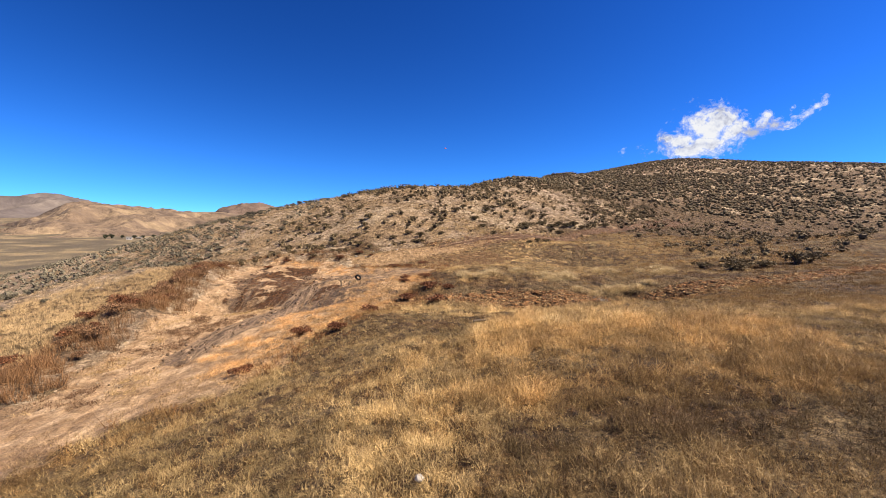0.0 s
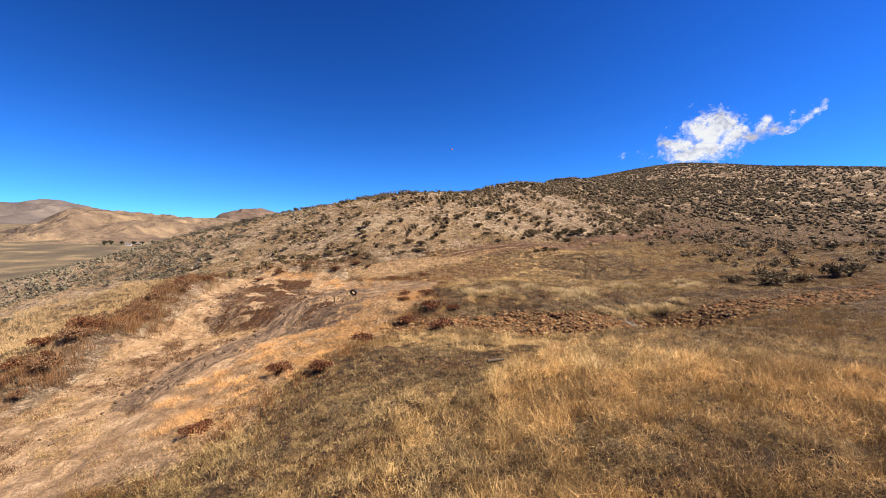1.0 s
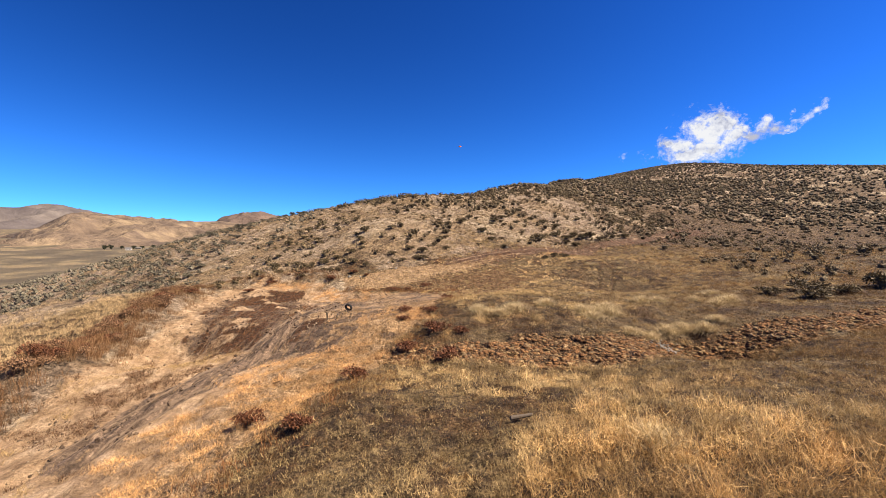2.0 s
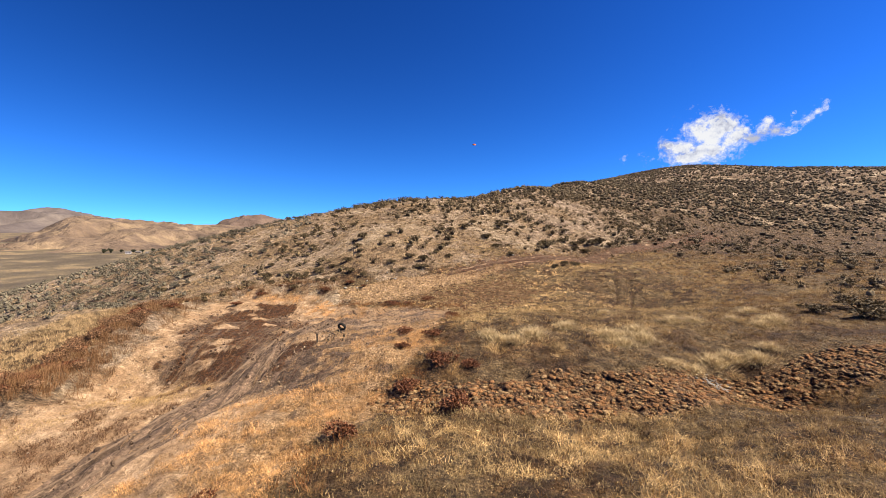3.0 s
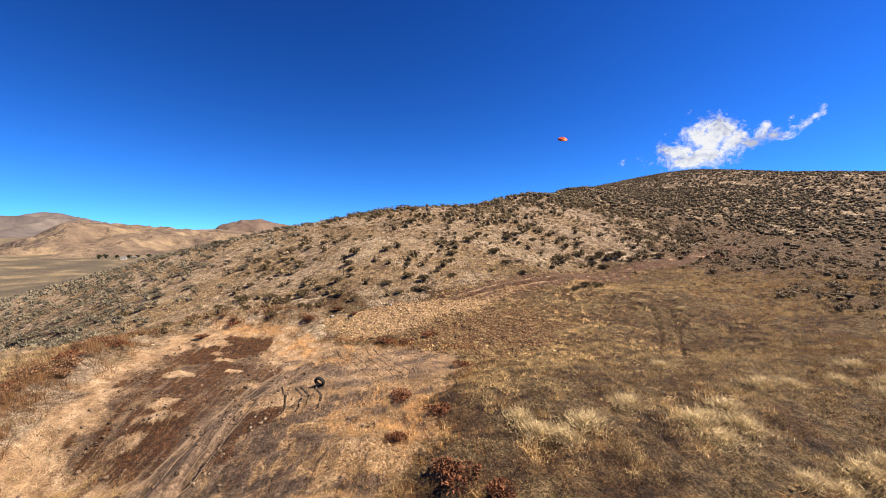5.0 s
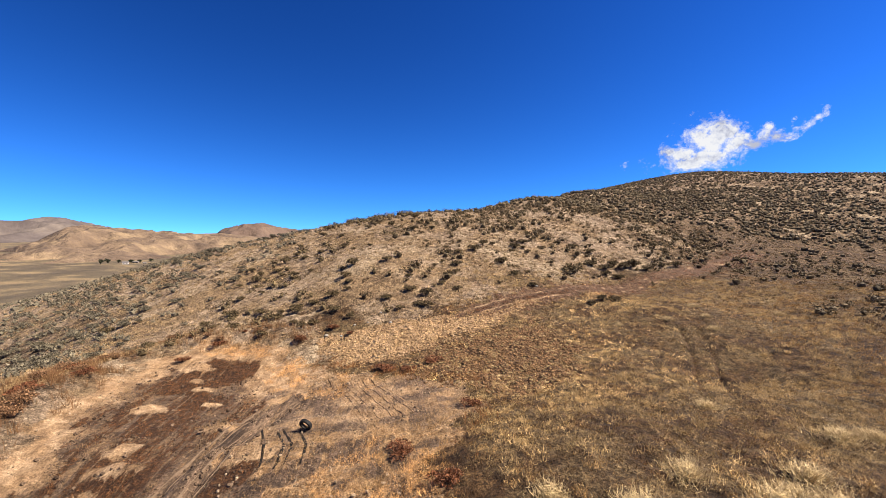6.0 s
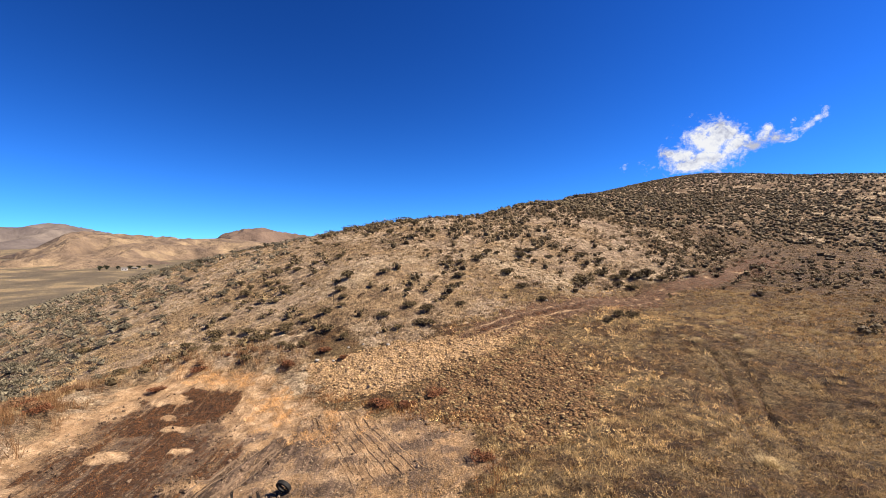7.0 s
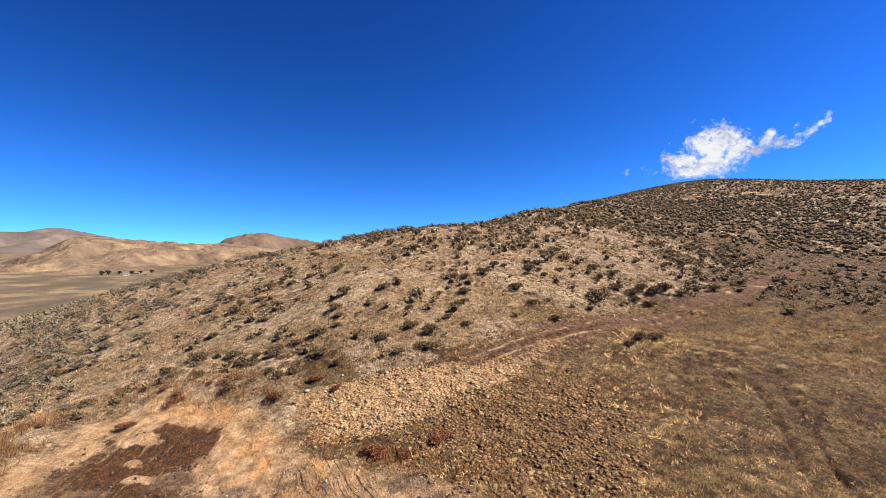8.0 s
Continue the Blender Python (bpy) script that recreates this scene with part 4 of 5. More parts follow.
def clods():
    """Low matted hummocks of dead growth, thick in the ditch and on the flat below the hill, with straw bits on them."""
    bm = bmesh.new()
    bmesh.ops.create_icosphere(bm, subdivisions=1, radius=1.0)
    bmesh.ops.bisect_plane(bm, geom=bm.verts[:] + bm.edges[:] + bm.faces[:], plane_co=(0, 0, -0.25), plane_no=(0, 0, -1), clear_outer=True)
    bmesh.ops.triangulate(bm, faces=bm.faces[:])
    bm.verts.index_update()
    dome_v, dome_f = np.array([p.co for p in bm.verts]), np.array([[p.index for p in q.verts] for q in bm.faces])
    bm.free()
    lumps, straw = [], []
    for x0, x1, y0, y1, gap, rad, width in ((-4, 46, 26, 42, 0.21, 0.105, 0.008), (-15, 12, 44, 68, 0.23, 0.1, 0.011)):
        gx, gy = np.meshgrid(np.arange(x0, x1, gap), np.arange(y0, y1, gap))
        x = gx.ravel() + rng.uniform(-0.45, 0.45, gx.size) * gap
        y = gy.ravel() + rng.uniform(-0.45, 0.45, gx.size) * gap
        z = zones(x, y)
        keep = rng.uniform(0, 1, len(x)) < step(0.2, 0.6, z["clods"]) * 0.92
        x, y = x[keep], y[keep]
        n = len(x)
        tan = step(-1.5, 1.5, inside(x, y, TAN_CLODS))[:, None]
        ditch = step(3, 1, to_line(x, y, DITCH)[0])[:, None]
        col = np.where(rng.uniform(0, 1, (n, 1)) < 0.25, STRAW * 0.6, np.array((0.36, 0.215, 0.105))) * (1 - tan) + np.array((0.70, 0.48, 0.255)) * tan
        peat = np.where(rng.uniform(0, 1, (n, 1)) < 0.3, np.array((0.48, 0.32, 0.16)), np.array((0.40, 0.205, 0.085)))
        col = (col * (1 - ditch) + peat * ditch) * rng.uniform(0.6, 1.2, (n, 1))
        r = rad * rng.uniform(0.6, 1.35, n)
        rough = 1 + 0.2 * rng.normal(0, 1, (n, len(dome_v), 1))
        turn = rng.uniform(0, np.pi, n)
        wide = np.stack([r * rng.uniform(0.9, 1.7, n), r * rng.uniform(0.9, 1.3, n), r * rng.uniform(0.28, 0.6, n)], -1)
        v = dome_v[None] * rough * wide[:, None, :]
        c, q = np.cos(turn)[:, None], np.sin(turn)[:, None]
        v = np.stack([v[..., 0] * c - v[..., 1] * q, v[..., 0] * q + v[..., 1] * c, v[..., 2]], -1)
        v = v + np.stack([x, y, surface(x, y)], -1)[:, None, :]
        f = (dome_f[None] + len(dome_v) * np.arange(n)[:, None, None]).reshape(-1, 3)
        lumps.append((v.reshape(-1, 3), f, np.repeat(col * 0.9, len(dome_v), 0)))
        straw.append(blades(x, y, r * 1.5, r * 0.9, 10, np.full(n, width), col * 1.1, 0.9, 0.95))
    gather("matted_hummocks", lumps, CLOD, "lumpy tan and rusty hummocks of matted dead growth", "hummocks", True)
    gather("hummock_straw", straw, GRASS, "short tan and rusty straw on matted hummocks", "straw")


clods()


def twenty():
    """The corners and faces of a regular twenty-sided solid."""
    bm = bmesh.new()
    bmesh.ops.create_icosphere(bm, subdivisions=1, radius=1.0)
    v, f = np.array([p.co for p in bm.verts]), np.array([[p.index for p in q.verts] for q in bm.faces])
    bm.free()
    return v, f


CORE_V, CORE_F = twenty()


def shrub_arrays(r, h, count, leaf, tints, local, core=0.42):
    """One shrub's crown: a rough inner mass and, over it, many small leaf clumps on several lobes, with gaps between them."""
    lobes = np.stack([local.uniform(-0.5, 0.5, 5) * r, local.uniform(-0.5, 0.5, 5) * r, local.uniform(0.45, 0.75, 5) * h, local.uniform(0.35, 0.6, 5) * r], -1)
    lob = lobes[local.integers(0, 5, count)]
    d = local.normal(0, 1, (count, 3))
    d /= np.linalg.norm(d, axis=1)[:, None]
    d[:, 2] = np.abs(d[:, 2]) - 0.25 * local.uniform(0, 1, count)
    rad = lob[:, 3] * local.uniform(0.6, 1.12, count)
    c = np.stack([lob[:, 0] + d[:, 0] * rad, lob[:, 1] + d[:, 1] * rad, np.maximum(lob[:, 2] * 0.75 + d[:, 2] * rad * h / r * 0.75, 0.03)], -1)
    a, b = local.normal(0, 1, (count, 3)), local.normal(0, 1, (count, 3))
    a = a / np.linalg.norm(a, axis=1)[:, None] + 0.5 * d
    s = leaf * local.uniform(0.6, 1.4, (count, 1))
    b /= np.linalg.norm(b, axis=1)[:, None]
    v = np.stack([c - 0.45 * s * b, c + 0.45 * s * b, c + s * a], 1).reshape(-1, 3)
    mixk = local.uniform(0, 1, (count, 1))
    lo, hi = np.asarray(tints[0]), np.asarray(tints[1])
    t = np.repeat(lo * (1 - mixk) + hi * mixk, 3, 0)
    f = np.arange(3 * count).reshape(-1, 3)
    if core:
        body_v, body_f = (CORE_V, CORE_F)
        cv = body_v * (1 + 0.13 * local.normal(0, 1, (len(body_v), 1))) * np.array((r, r, h * 0.85)) * core * 1.1
        cv[:, 2] = np.maximum(cv[:, 2] + h * 0.3, -0.05)
        ct = (lo * 0.5 + hi * 0.5) * local.uniform(0.8, 1.2, (len(body_v), 1))
        v, f, t = np.concatenate([v, cv]), np.concatenate([f, body_f + 3 * count]), np.concatenate([t, ct])
    return v, f, t


def stems(r, h, n, local):
    bm = bmesh.new()
    foot_v = [bm.verts.new((0.05 * math.cos(k * 2.1), 0.05 * math.sin(k * 2.1), -0.08)) for k in range(3)]
    for _ in range(n):
        a = local.uniform(0, 2 * math.pi)
        q = local.uniform(0.2, 0.7) * r
        top = (q * math.cos(a), q * math.sin(a), h * local.uniform(0.5, 0.9))
        mid_v = [bm.verts.new((top[0] * 0.5 + 0.03 * math.cos(a + k * 2.1), top[1] * 0.5 + 0.03 * math.sin(a + k * 2.1), top[2] * 0.4)) for k in range(3)]
        tip = bm.verts.new(top)
        for k in range(3):
            bm.faces.new((foot_v[k], foot_v[(k + 1) % 3], mid_v[(k + 1) % 3], mid_v[k]))
            bm.faces.new((mid_v[k], mid_v[(k + 1) % 3], tip))
    return bm


SAGE = ((0.06, 0.044, 0.021), (0.25, 0.185, 0.092))
SAGE_GREY = ((0.088, 0.077, 0.052), (0.275, 0.24, 0.165))
BANKY = ((0.13, 0.068, 0.034), (0.36, 0.205, 0.105))
RUSTY = ((0.1, 0.037, 0.016), (0.28, 0.112, 0.048))


def make_shrub(name, label, category, group, r, h, count, leaf, tints, seed):
    local = np.random.default_rng(seed)
    root = tagged(new(name), label, category, group)
    root.empty_display_size = 0.2
    v, f, t = shrub_arrays(r, h, count, leaf, tints, local, 0.22)
    crown = new("crown", mesh_arrays("crown", v, f, LEAF, False, tint=t))
    crown.parent = root
    part("stem", stems(r, h, 7, local), WOOD, root)
    return root


def stand(proto, x, y, turn, scale):
    m = pose(x, y, float(surface(x, y)) - 0.02, 0, 0, turn) @ Matrix.Diagonal((scale[0], scale[1], scale[2], 1))
    ob = copy_thing(proto, pose(0, 0, 0))
    ob.location, ob.rotation_euler, ob.scale = m.translation, (0, 0, radians(turn)), scale
    return ob


def place_shrubs():
    sage = [make_shrub("sagebrush", "grey-green sagebrush on the stony hillside", "shrub", "sagebrush on the hillside", 0.8, 0.75, 820, 0.11, SAGE, 100 + k) for k in range(5)]
    grey = [make_shrub("sagebrush", "pale grey sagebrush in a dense stand", "shrub", "sagebrush on the slope by the bank", 0.8, 0.7, 820, 0.11, SAGE_GREY, 120 + k) for k in range(3)]
    rust = [make_shrub("tumbleweed", "rust-brown dead tumbleweed rooted in sandy ground", "shrub", "rusty weeds round the sand", 0.7, 0.6, 1100, 0.075, RUSTY, 140 + k) for k in range(3)]
    used = []
    single = [(-4, 65, 1.3, 0.95), (15.2, 78.4, 2.3, 1.9), (15.0, 67.2, 0.8, 0.9), (16.4, 67.3, 1.0, 0.9), (-14.3, 68.3, 1.1, 0.9), (-17.8, 67.3, 0.9, 0.8), (-16.2, 67.6, 0.9, 0.7), (-15.6, 62.2, 0.7, 1.0),
              (-11.2, 63.4, 0.6, 1.0), (24.2, 83.4, 1.4, 1.4), (25.8, 84.2, 1.6, 1.6), (23, 84.6, 1.2, 1.2), (27, 82.8, 1.1, 1.0), (-0.4, 76.1, 1.2, 1.0), (8.2, 84.1, 1.3, 1.2), (-7.2, 90.3, 1.3, 1.2),
              (35, 41.6, 1.7, 1.9), (36.8, 42.2, 1.5, 1.6), (28.9, 41.2, 2.0, 1.3), (26.6, 38.6, 1.7, 1.1), (30.6, 40.2, 1.6, 1.0), (25, 40.8, 1.4, 0.9), (-42, 71.2, 1.2, 1.1), (-9.3, 75.2, 1.0, 0.9),
              (13.4, 65.4, 0.8, 0.8), (-13.6, 71.8, 1.0, 0.9), (-26.8, 65.8, 0.9, 0.8), (-21.7, 67.3, 0.9, 0.8)]
    for k, (x, y, w, h) in enumerate(single):
        stand(sage[k % 5], x, y, 47 * k, (w, w * (0.85 + 0.05 * (k % 5)), h))
        used.append((x, y))
    rusty = [(-0.4, 27.2, 1.3, 1.0), (-2.5, 29.6, 1.1, 0.8), (-1.1, 32.1, 1.4, 1.1), (0.4, 31.0, 1.0, 0.8), (-3.6, 39.9, 1.2, 0.8), (-0.3, 44.4, 0.9, 0.6), (-6, 51.7, 1.4, 0.7), (-14.7, 59.4, 1.0, 1.1), (-7.6, 22.2, 0.9, 0.9),
             (-4.3, 51.4, 1.0, 0.6), (-24.4, 31.3, 1.3, 1.5), (-25.2, 29.5, 1.2, 1.2), (-26.5, 36.5, 1.4, 1.2), (-24.2, 57.6, 1.0, 0.8), (-28, 47.8, 1.4, 1.0), (-8.6, 17.6, 0.9, 0.8), (-22.6, 60.6, 1.2, 0.7), (-27.8, 52, 1.3, 0.9), (-10.4, 60.2, 0.8, 0.6), (-25.6, 33.6, 1.3, 1.3), (-26.6, 40, 1.4, 1.2), (-25, 27.4, 1.3, 1.3), (-27.6, 43.6, 1.3, 1.1), (-26.2, 24.6, 1.2, 1.1), (-5.2, 20.4, 0.9, 0.8), (-4.4, 25.4, 1.0, 0.9), (-1.6, 36.8, 1.0, 0.8), (-3.2, 34.6, 0.8, 0.7), (-12.4, 61.6, 0.9, 0.9), (-2.6, 52.6, 1.2, 0.6)]
    for k, (x, y, w, h) in enumerate(rusty):
        stand(rust[k % 3], x, y, 71 * k, (w, w, h))
    bank = [make_shrub("weed_bush", "brown dry weed bush on the sandy bank", "shrub", "weed bushes along the bank", 0.7, 0.7, 1000, 0.075, BANKY, 150 + k) for k in range(3)]
    local = np.random.default_rng(160)
    spine = np.array(BERM)
    for k in range(64):
        at = local.uniform(0.4, len(BERM) - 1.6)
        p = spine[int(at)] + (at % 1) * (spine[int(at) + 1] - spine[int(at)]) + local.normal(0, 0.75, 2) - np.array((0.5, 0))
        w = local.uniform(0.6, 1.35) * (1.0 if at < 7 else 0.6)
        stand((bank + rust)[(0, 1, 2, 0, 1, 2, 3, 4)[k % 8]], float(p[0]), float(p[1]), 53 * k, (w, w, w * local.uniform(0.8, 1.15)))
    count = 0
    for _ in range(6000):
        x, y = rng.uniform(-62, 52), rng.uniform(34, 112)
        if count >= 240:
            break
        z = zones(np.array([x]), np.array([y]))
        dense = float(fbm(x * 0.12, y * 0.12, 91, 3))
        left = x < -30
        p = float(z["hill"][0]) * ((0.9 if x < -40 else 0.25) if left else min(1, max(0.03, 3.2 * (dense - 0.36)))) * (1 - float(z["road"][0]))
        p *= (float(step(112, 60, y)) if not left else 0.55) * (float(z["sand"][0]) < 0.1)
        if rng.uniform() > p or any((x - ux) ** 2 + (y - uy) ** 2 < 1.5 for ux, uy in used):
            continue
        used.append((x, y))
        s = rng.uniform(0.55, 1.25)
        stand((grey if left else sage)[count % (3 if left else 5)], x, y, rng.uniform(0, 360), (s, s * rng.uniform(0.8, 1.2), s * rng.uniform(0.75, 1.15)))
        count += 1
    for proto in sage + grey + rust + bank:
        for o in (*proto.children_recursive, proto):
            bpy.data.objects.remove(o)
    return used


USED = place_shrubs()


def bunch_grass():
    """Tall straw tussocks that stand clear of the field, each one a thing."""
    protos = []
    for k in range(4):
        local = np.random.default_rng(200 + k)
        n = 1100
        a, q = local.uniform(0, 2 * np.pi, n), np.minimum(np.abs(local.normal(0, 0.3, n)), 0.85)
        base = np.stack([q * np.cos(a), q * np.sin(a), np.full(n, -0.04)], -1)
        up = local.uniform(0.3, 0.62, n) * (1.1 - 0.9 * q)
        a2 = a + local.normal(0, 0.8, n)
        tip = base + np.stack([0.45 * up * np.cos(a2), 0.45 * up * np.sin(a2), up], -1)
        curl = local.uniform(0, 1, n) < 0.68
        base[curl, 2] += up[curl] * local.uniform(0.2, 0.8, curl.sum())
        tip[curl] = base[curl] + local.normal(0, 0.09, (curl.sum(), 3)) + np.array((0, 0, 0.05))
        w = 0.0075 * local.uniform(0.7, 1.4, n)
        a3 = local.uniform(0, np.pi, n)
        side = np.stack([w * np.cos(a3), w * np.sin(a3), 0 * w], -1)
        v = np.stack([base - side, base + side, tip], 1).reshape(-1, 3)
        t = np.repeat(np.array((0.78, 0.605, 0.325))[None] * local.uniform(0.7, 1.15, (n, 1)), 3, 0)
        protos.append(mesh_arrays("bunch_grass", v, np.arange(3 * n).reshape(-1, 3), GRASS, False, tint=t))
    spots = [(9.4, 35.4), (10.3, 34.6), (8.8, 33.6), (3.0, 33.4), (4.0, 34.2), (2.2, 34), (19.2, 37.7), (20.4, 38.2), (21, 39), (15.7, 39.1), (17.2, 59.9)] + [(10.7, 36.4), (1.7, 35.2), (10.4, 31.9), (14.1, 33.0), (14.4, 39.2), (11.3, 42.8), (8.4, 34.8), (17.5, 58.5), (20.7, 58.4), (24.8, 59), (22.4, 63.2), (19.7, 55.8), (13.5, 59), (32.3, 66.3), (18.6, 39.6), (11.6, 31.9), (13, 32.6), (21.4, 41.7), (4.7, 17.4), (26, 62), (28.5, 60.5), (6.4, 36), (16.5, 33.4), (15.3, 32.6)]
    for k, (x, y) in enumerate(spots):
        ob = tagged(new("bunch_grass", protos[k % 4]), "tall straw-yellow bunch grass standing in low weeds", "grass tuft", "bunch grass in the field")
        s = (0.5 if y > 50 else 0.85) + 0.45 * ((k * 37) % 10) / 10
        ob.location, ob.rotation_euler, ob.scale = (x, y, float(surface(x, y))), (0, 0, 1.7 * k), (s * 1.6, s * 1.4, s * 0.85)


bunch_grass()


def low_scrub():
    """Ankle-high grey-brown scrub between the bushes of the hillside."""
    x, y = scatter(-70, 110, 44, 135, 1.8)
    z = zones(x, y)
    p = np.maximum(z["hill"], 0.8 * step(20, 34, x) * step(44, 56, y)) * step(0.33, 0.55, 0.6 * fbm(x * 0.35, y * 0.5, 104, 3) + 0.4 * fbm(x * 0.06, y * 0.1, 105, 3)) * (1 - z["road"]) * (1 - z["sand"])
    keep = (rng.uniform(0, 1, len(x)) < p) & (x < 1.1 * (y - 10) + 6) & (x > -1.2 * (y - 10) - 6)
    x, y = x[keep], y[keep]
    n, k = len(x), rng.uniform(0, 1, (keep.sum(), 1))
    tint = np.array((0.17, 0.115, 0.068)) * (1 - k) + np.array((0.42, 0.32, 0.20)) * k
    piece = blades(x, y, rng.uniform(0.12, 0.32, n), rng.uniform(0.1, 0.24, n), 13, 0.028 + 0.0006 * y, tint, 0.9, 0.75)
    return gather("low_scrub", [piece], GRASS, "ankle-high grey-brown scrub between the sagebrush", "scrub")


low_scrub()


def far_brush():
    """The rest of the brush, from the near slope to the crest and down to the valley."""
    pieces = []
    taken = np.array(USED)
    for x0, x1, y0, y1, per, count, leaf in ((-75, 75, 36, 125, 0.6, 44, 0.18), (-150, 150, 60, 210, 0.62, 11, 0.24), (-40, 330, 120, 480, 0.2, 4, 0.42), (-330, -100, 20, 420, 0.09, 6, 0.36)):
        x, y = scatter(x0, x1, y0, y1, per)
        if x0 == -150:
            out = (np.abs(x) > 75) | (y > 125)
        elif x0 == -40:
            out = ((x > 150) | (y > 210)) & (np.degrees(np.arctan2(x, y)) < 50)
        elif x0 == -330:
            out = (x < -150) | (y > 210)
        else:
            out = np.min((x[:, None] - taken[None, :, 0]) ** 2 + (y[:, None] - taken[None, :, 1]) ** 2, 1) > 1.0
        x, y = x[out], y[out]
        z = zones(x, y)
        up = y - foot(x)
        clump = 0.42 * fbm(x * 0.11, y * 0.16, 91, 3) + 0.28 * fbm(x * 0.03, y * 0.05, 95, 3) + 0.3 * fbm(x * 0.4, y * 0.5, 96, 2)
        left = x < -30 + 0.12 * (y - 60)
        stand_in = step(-3, 3, inside(x, y, STAND) + 6 * (fbm(x * 0.2, y * 0.2, 99, 3) - 0.5))
        gully = step(6, 2, np.abs(to_line(x, y, [(34, 78), (50, 100), (75, 118), (120, 140)])[0] - 6))
        p = 0.06 + (0.3 + 0.7 * step(8, 45, up + 0.6 * np.maximum(x, 0))) * np.clip(7.0 * (clump - 0.46 + 0.05 * step(15, 60, up) + 0.04 * step(10, 60, x) + 0.05 * step(40, 110, x)), 0, 1)
        p = np.maximum(np.where(left, 0.45 * p, p), 0.8 * stand_in * step(0.36, 0.54, fbm(x * 0.5, y * 0.5, 100, 2)))
        p = np.maximum(p, 0.75 * gully) * np.maximum(z["hill"], stand_in) * (1 - z["road"]) * (z["sand"] < 0.15)
        right = (x > 30) & (y > 44)
        p = np.where(right & (z["hill"] < 0.6), 0.35 * step(24, 40, x) * step(0.45, 0.6, clump), p)
        keep = rng.uniform(0, 1, len(x)) < p
        x, y, left = x[keep], y[keep], left[keep]
        h = surface(x, y)
        for a, b, q, is_left in zip(x, y, h, left):
            r = 0.36 + 0.95 * rng.uniform(0, 1) ** 1.4 if not is_left else rng.uniform(0.45, 0.95)
            v, f, t = shrub_arrays(r, r * rng.uniform(0.75, 1.15), count, leaf * (0.6 + 0.5 * r), SAGE_GREY if is_left else SAGE, rng, 0.5 if count < 40 else 0.32)
            pieces.append((v + np.array((a, b, q - 0.03)), f, t * rng.uniform(0.75, 1.2)))
    return gather("hillside_brush", pieces, LEAF, "grey-green sagebrush covering the hillside up to the crest", "brush")


far_brush()


# ---------------------------------------------------------------- things on the ground
def ring_profile(bm, profile, segments):
    """Turns a closed profile of (radius, x) about the x axis."""
    rings = []
    for k in range(segments):
        a = 2 * math.pi * k / segments
        rings.append([bm.verts.new((x, r * math.cos(a), r * math.sin(a))) for r, x in profile])
    n = len(profile)
    for k in range(segments):
        p, q = rings[k], rings[(k + 1) % segments]
        for j in range(n):
            bm.faces.new((p[j], p[(j + 1) % n], q[(j + 1) % n], q[j]))
    bmesh.ops.recalc_face_normals(bm, faces=bm.faces[:])


def build_tyre(x, y):
    root = tagged(new("car_tyre"), "worn black car tyre propped up on the sandy ground", "tyre")
    bm = bmesh.new()
    ring_profile(bm, [(0.205, -0.07), (0.235, -0.095), (0.285, -0.102), (0.318, -0.085), (0.326, 0.0), (0.318, 0.085), (0.285, 0.102), (0.235, 0.095), (0.205, 0.07), (0.215, 0.06), (0.28, 0.085), (0.305, 0.0), (0.28, -0.085), (0.215, -0.06)], 40)
    part("carcass", bm, RUBBER, root, "", True)
    bm = bmesh.new()
    for k in range(44):
        a = 2 * math.pi * k / 44
        for s in (-1, 0, 1):
            m = Matrix.Rotation(a + 0.04 * s, 4, "X") @ Matrix.Translation((s * 0.055, 0, 0.327))
            bmesh.ops.create_cube(bm, size=1.0, matrix=m @ Matrix.Diagonal((0.042, 0.03, 0.014, 1)))
    part("tread", bm, RUBBER, root)
    root.matrix_world = pose(x, y, float(surface(x, y)) + 0.27, 0, 0, 72) @ pose(0, 0, 0, 0, -24, 0)
    return root


build_tyre(-8.9, 43.6)


def skid(line, width, name, label, material, rise, gaps=0.0):
    """A soft ridge or groove edge of churned soil that follows the ground."""
    pts = []
    for (ax, ay), (bx, by) in zip(line[:-1], line[1:]):
        n = max(2, int(math.hypot(bx - ax, by - ay) / 0.15))
        pts += [(ax + (bx - ax) * k / n, ay + (by - ay) * k / n) for k in range(n)]
    pts.append(line[-1])
    p = np.array(pts)
    for _ in range(6):
        p[1:-1] = 0.5 * p[1:-1] + 0.25 * (p[:-2] + p[2:])
    t = np.gradient(p, axis=0)
    nrm = np.stack([t[:, 1], -t[:, 0]], -1) / np.linalg.norm(t, axis=1)[:, None]
    s = np.linspace(0, 1, len(p))
    run = np.arange(len(p)) * 0.15
    w = width * (0.35 + 0.65 * np.sin(np.pi * np.clip(s, 0.02, 0.98)) ** 0.5) * (0.75 + 0.5 * vnoise(s * 14, s * 0, 5)) * (0.12 + 0.88 * step(gaps - 0.12, gaps + 0.1, fbm(run * 0.8 + 5 * line[0][0], run * 0, 7, 3)))
    offs, lift = (-1.0, -0.5, 0.0, 0.5, 1.0), (-0.03, 0.75, 1.0, 0.7, -0.03)
    cols = []
    for o, l in zip(offs, lift):
        q = p + nrm * (w * o)[:, None]
        z = surface(q[:, 0], q[:, 1]) + 0.006 + rise * l * (0.6 + 0.8 * vnoise(s * 25 + 3 * o, s * 0 + 3, 6))
        cols.append(np.c_[q, z])
    v = np.stack(cols, 1).reshape(-1, 3)
    i = (np.arange(4)[None, :] + 5 * np.arange(len(p) - 1)[:, None]).ravel()
    me = mesh_arrays(name, v, np.stack([i, i + 1, i + 6, i + 5], -1), material, True)
    return tagged(new(name, me), label, "tyre mark", "tyre marks in the sand", "structure")


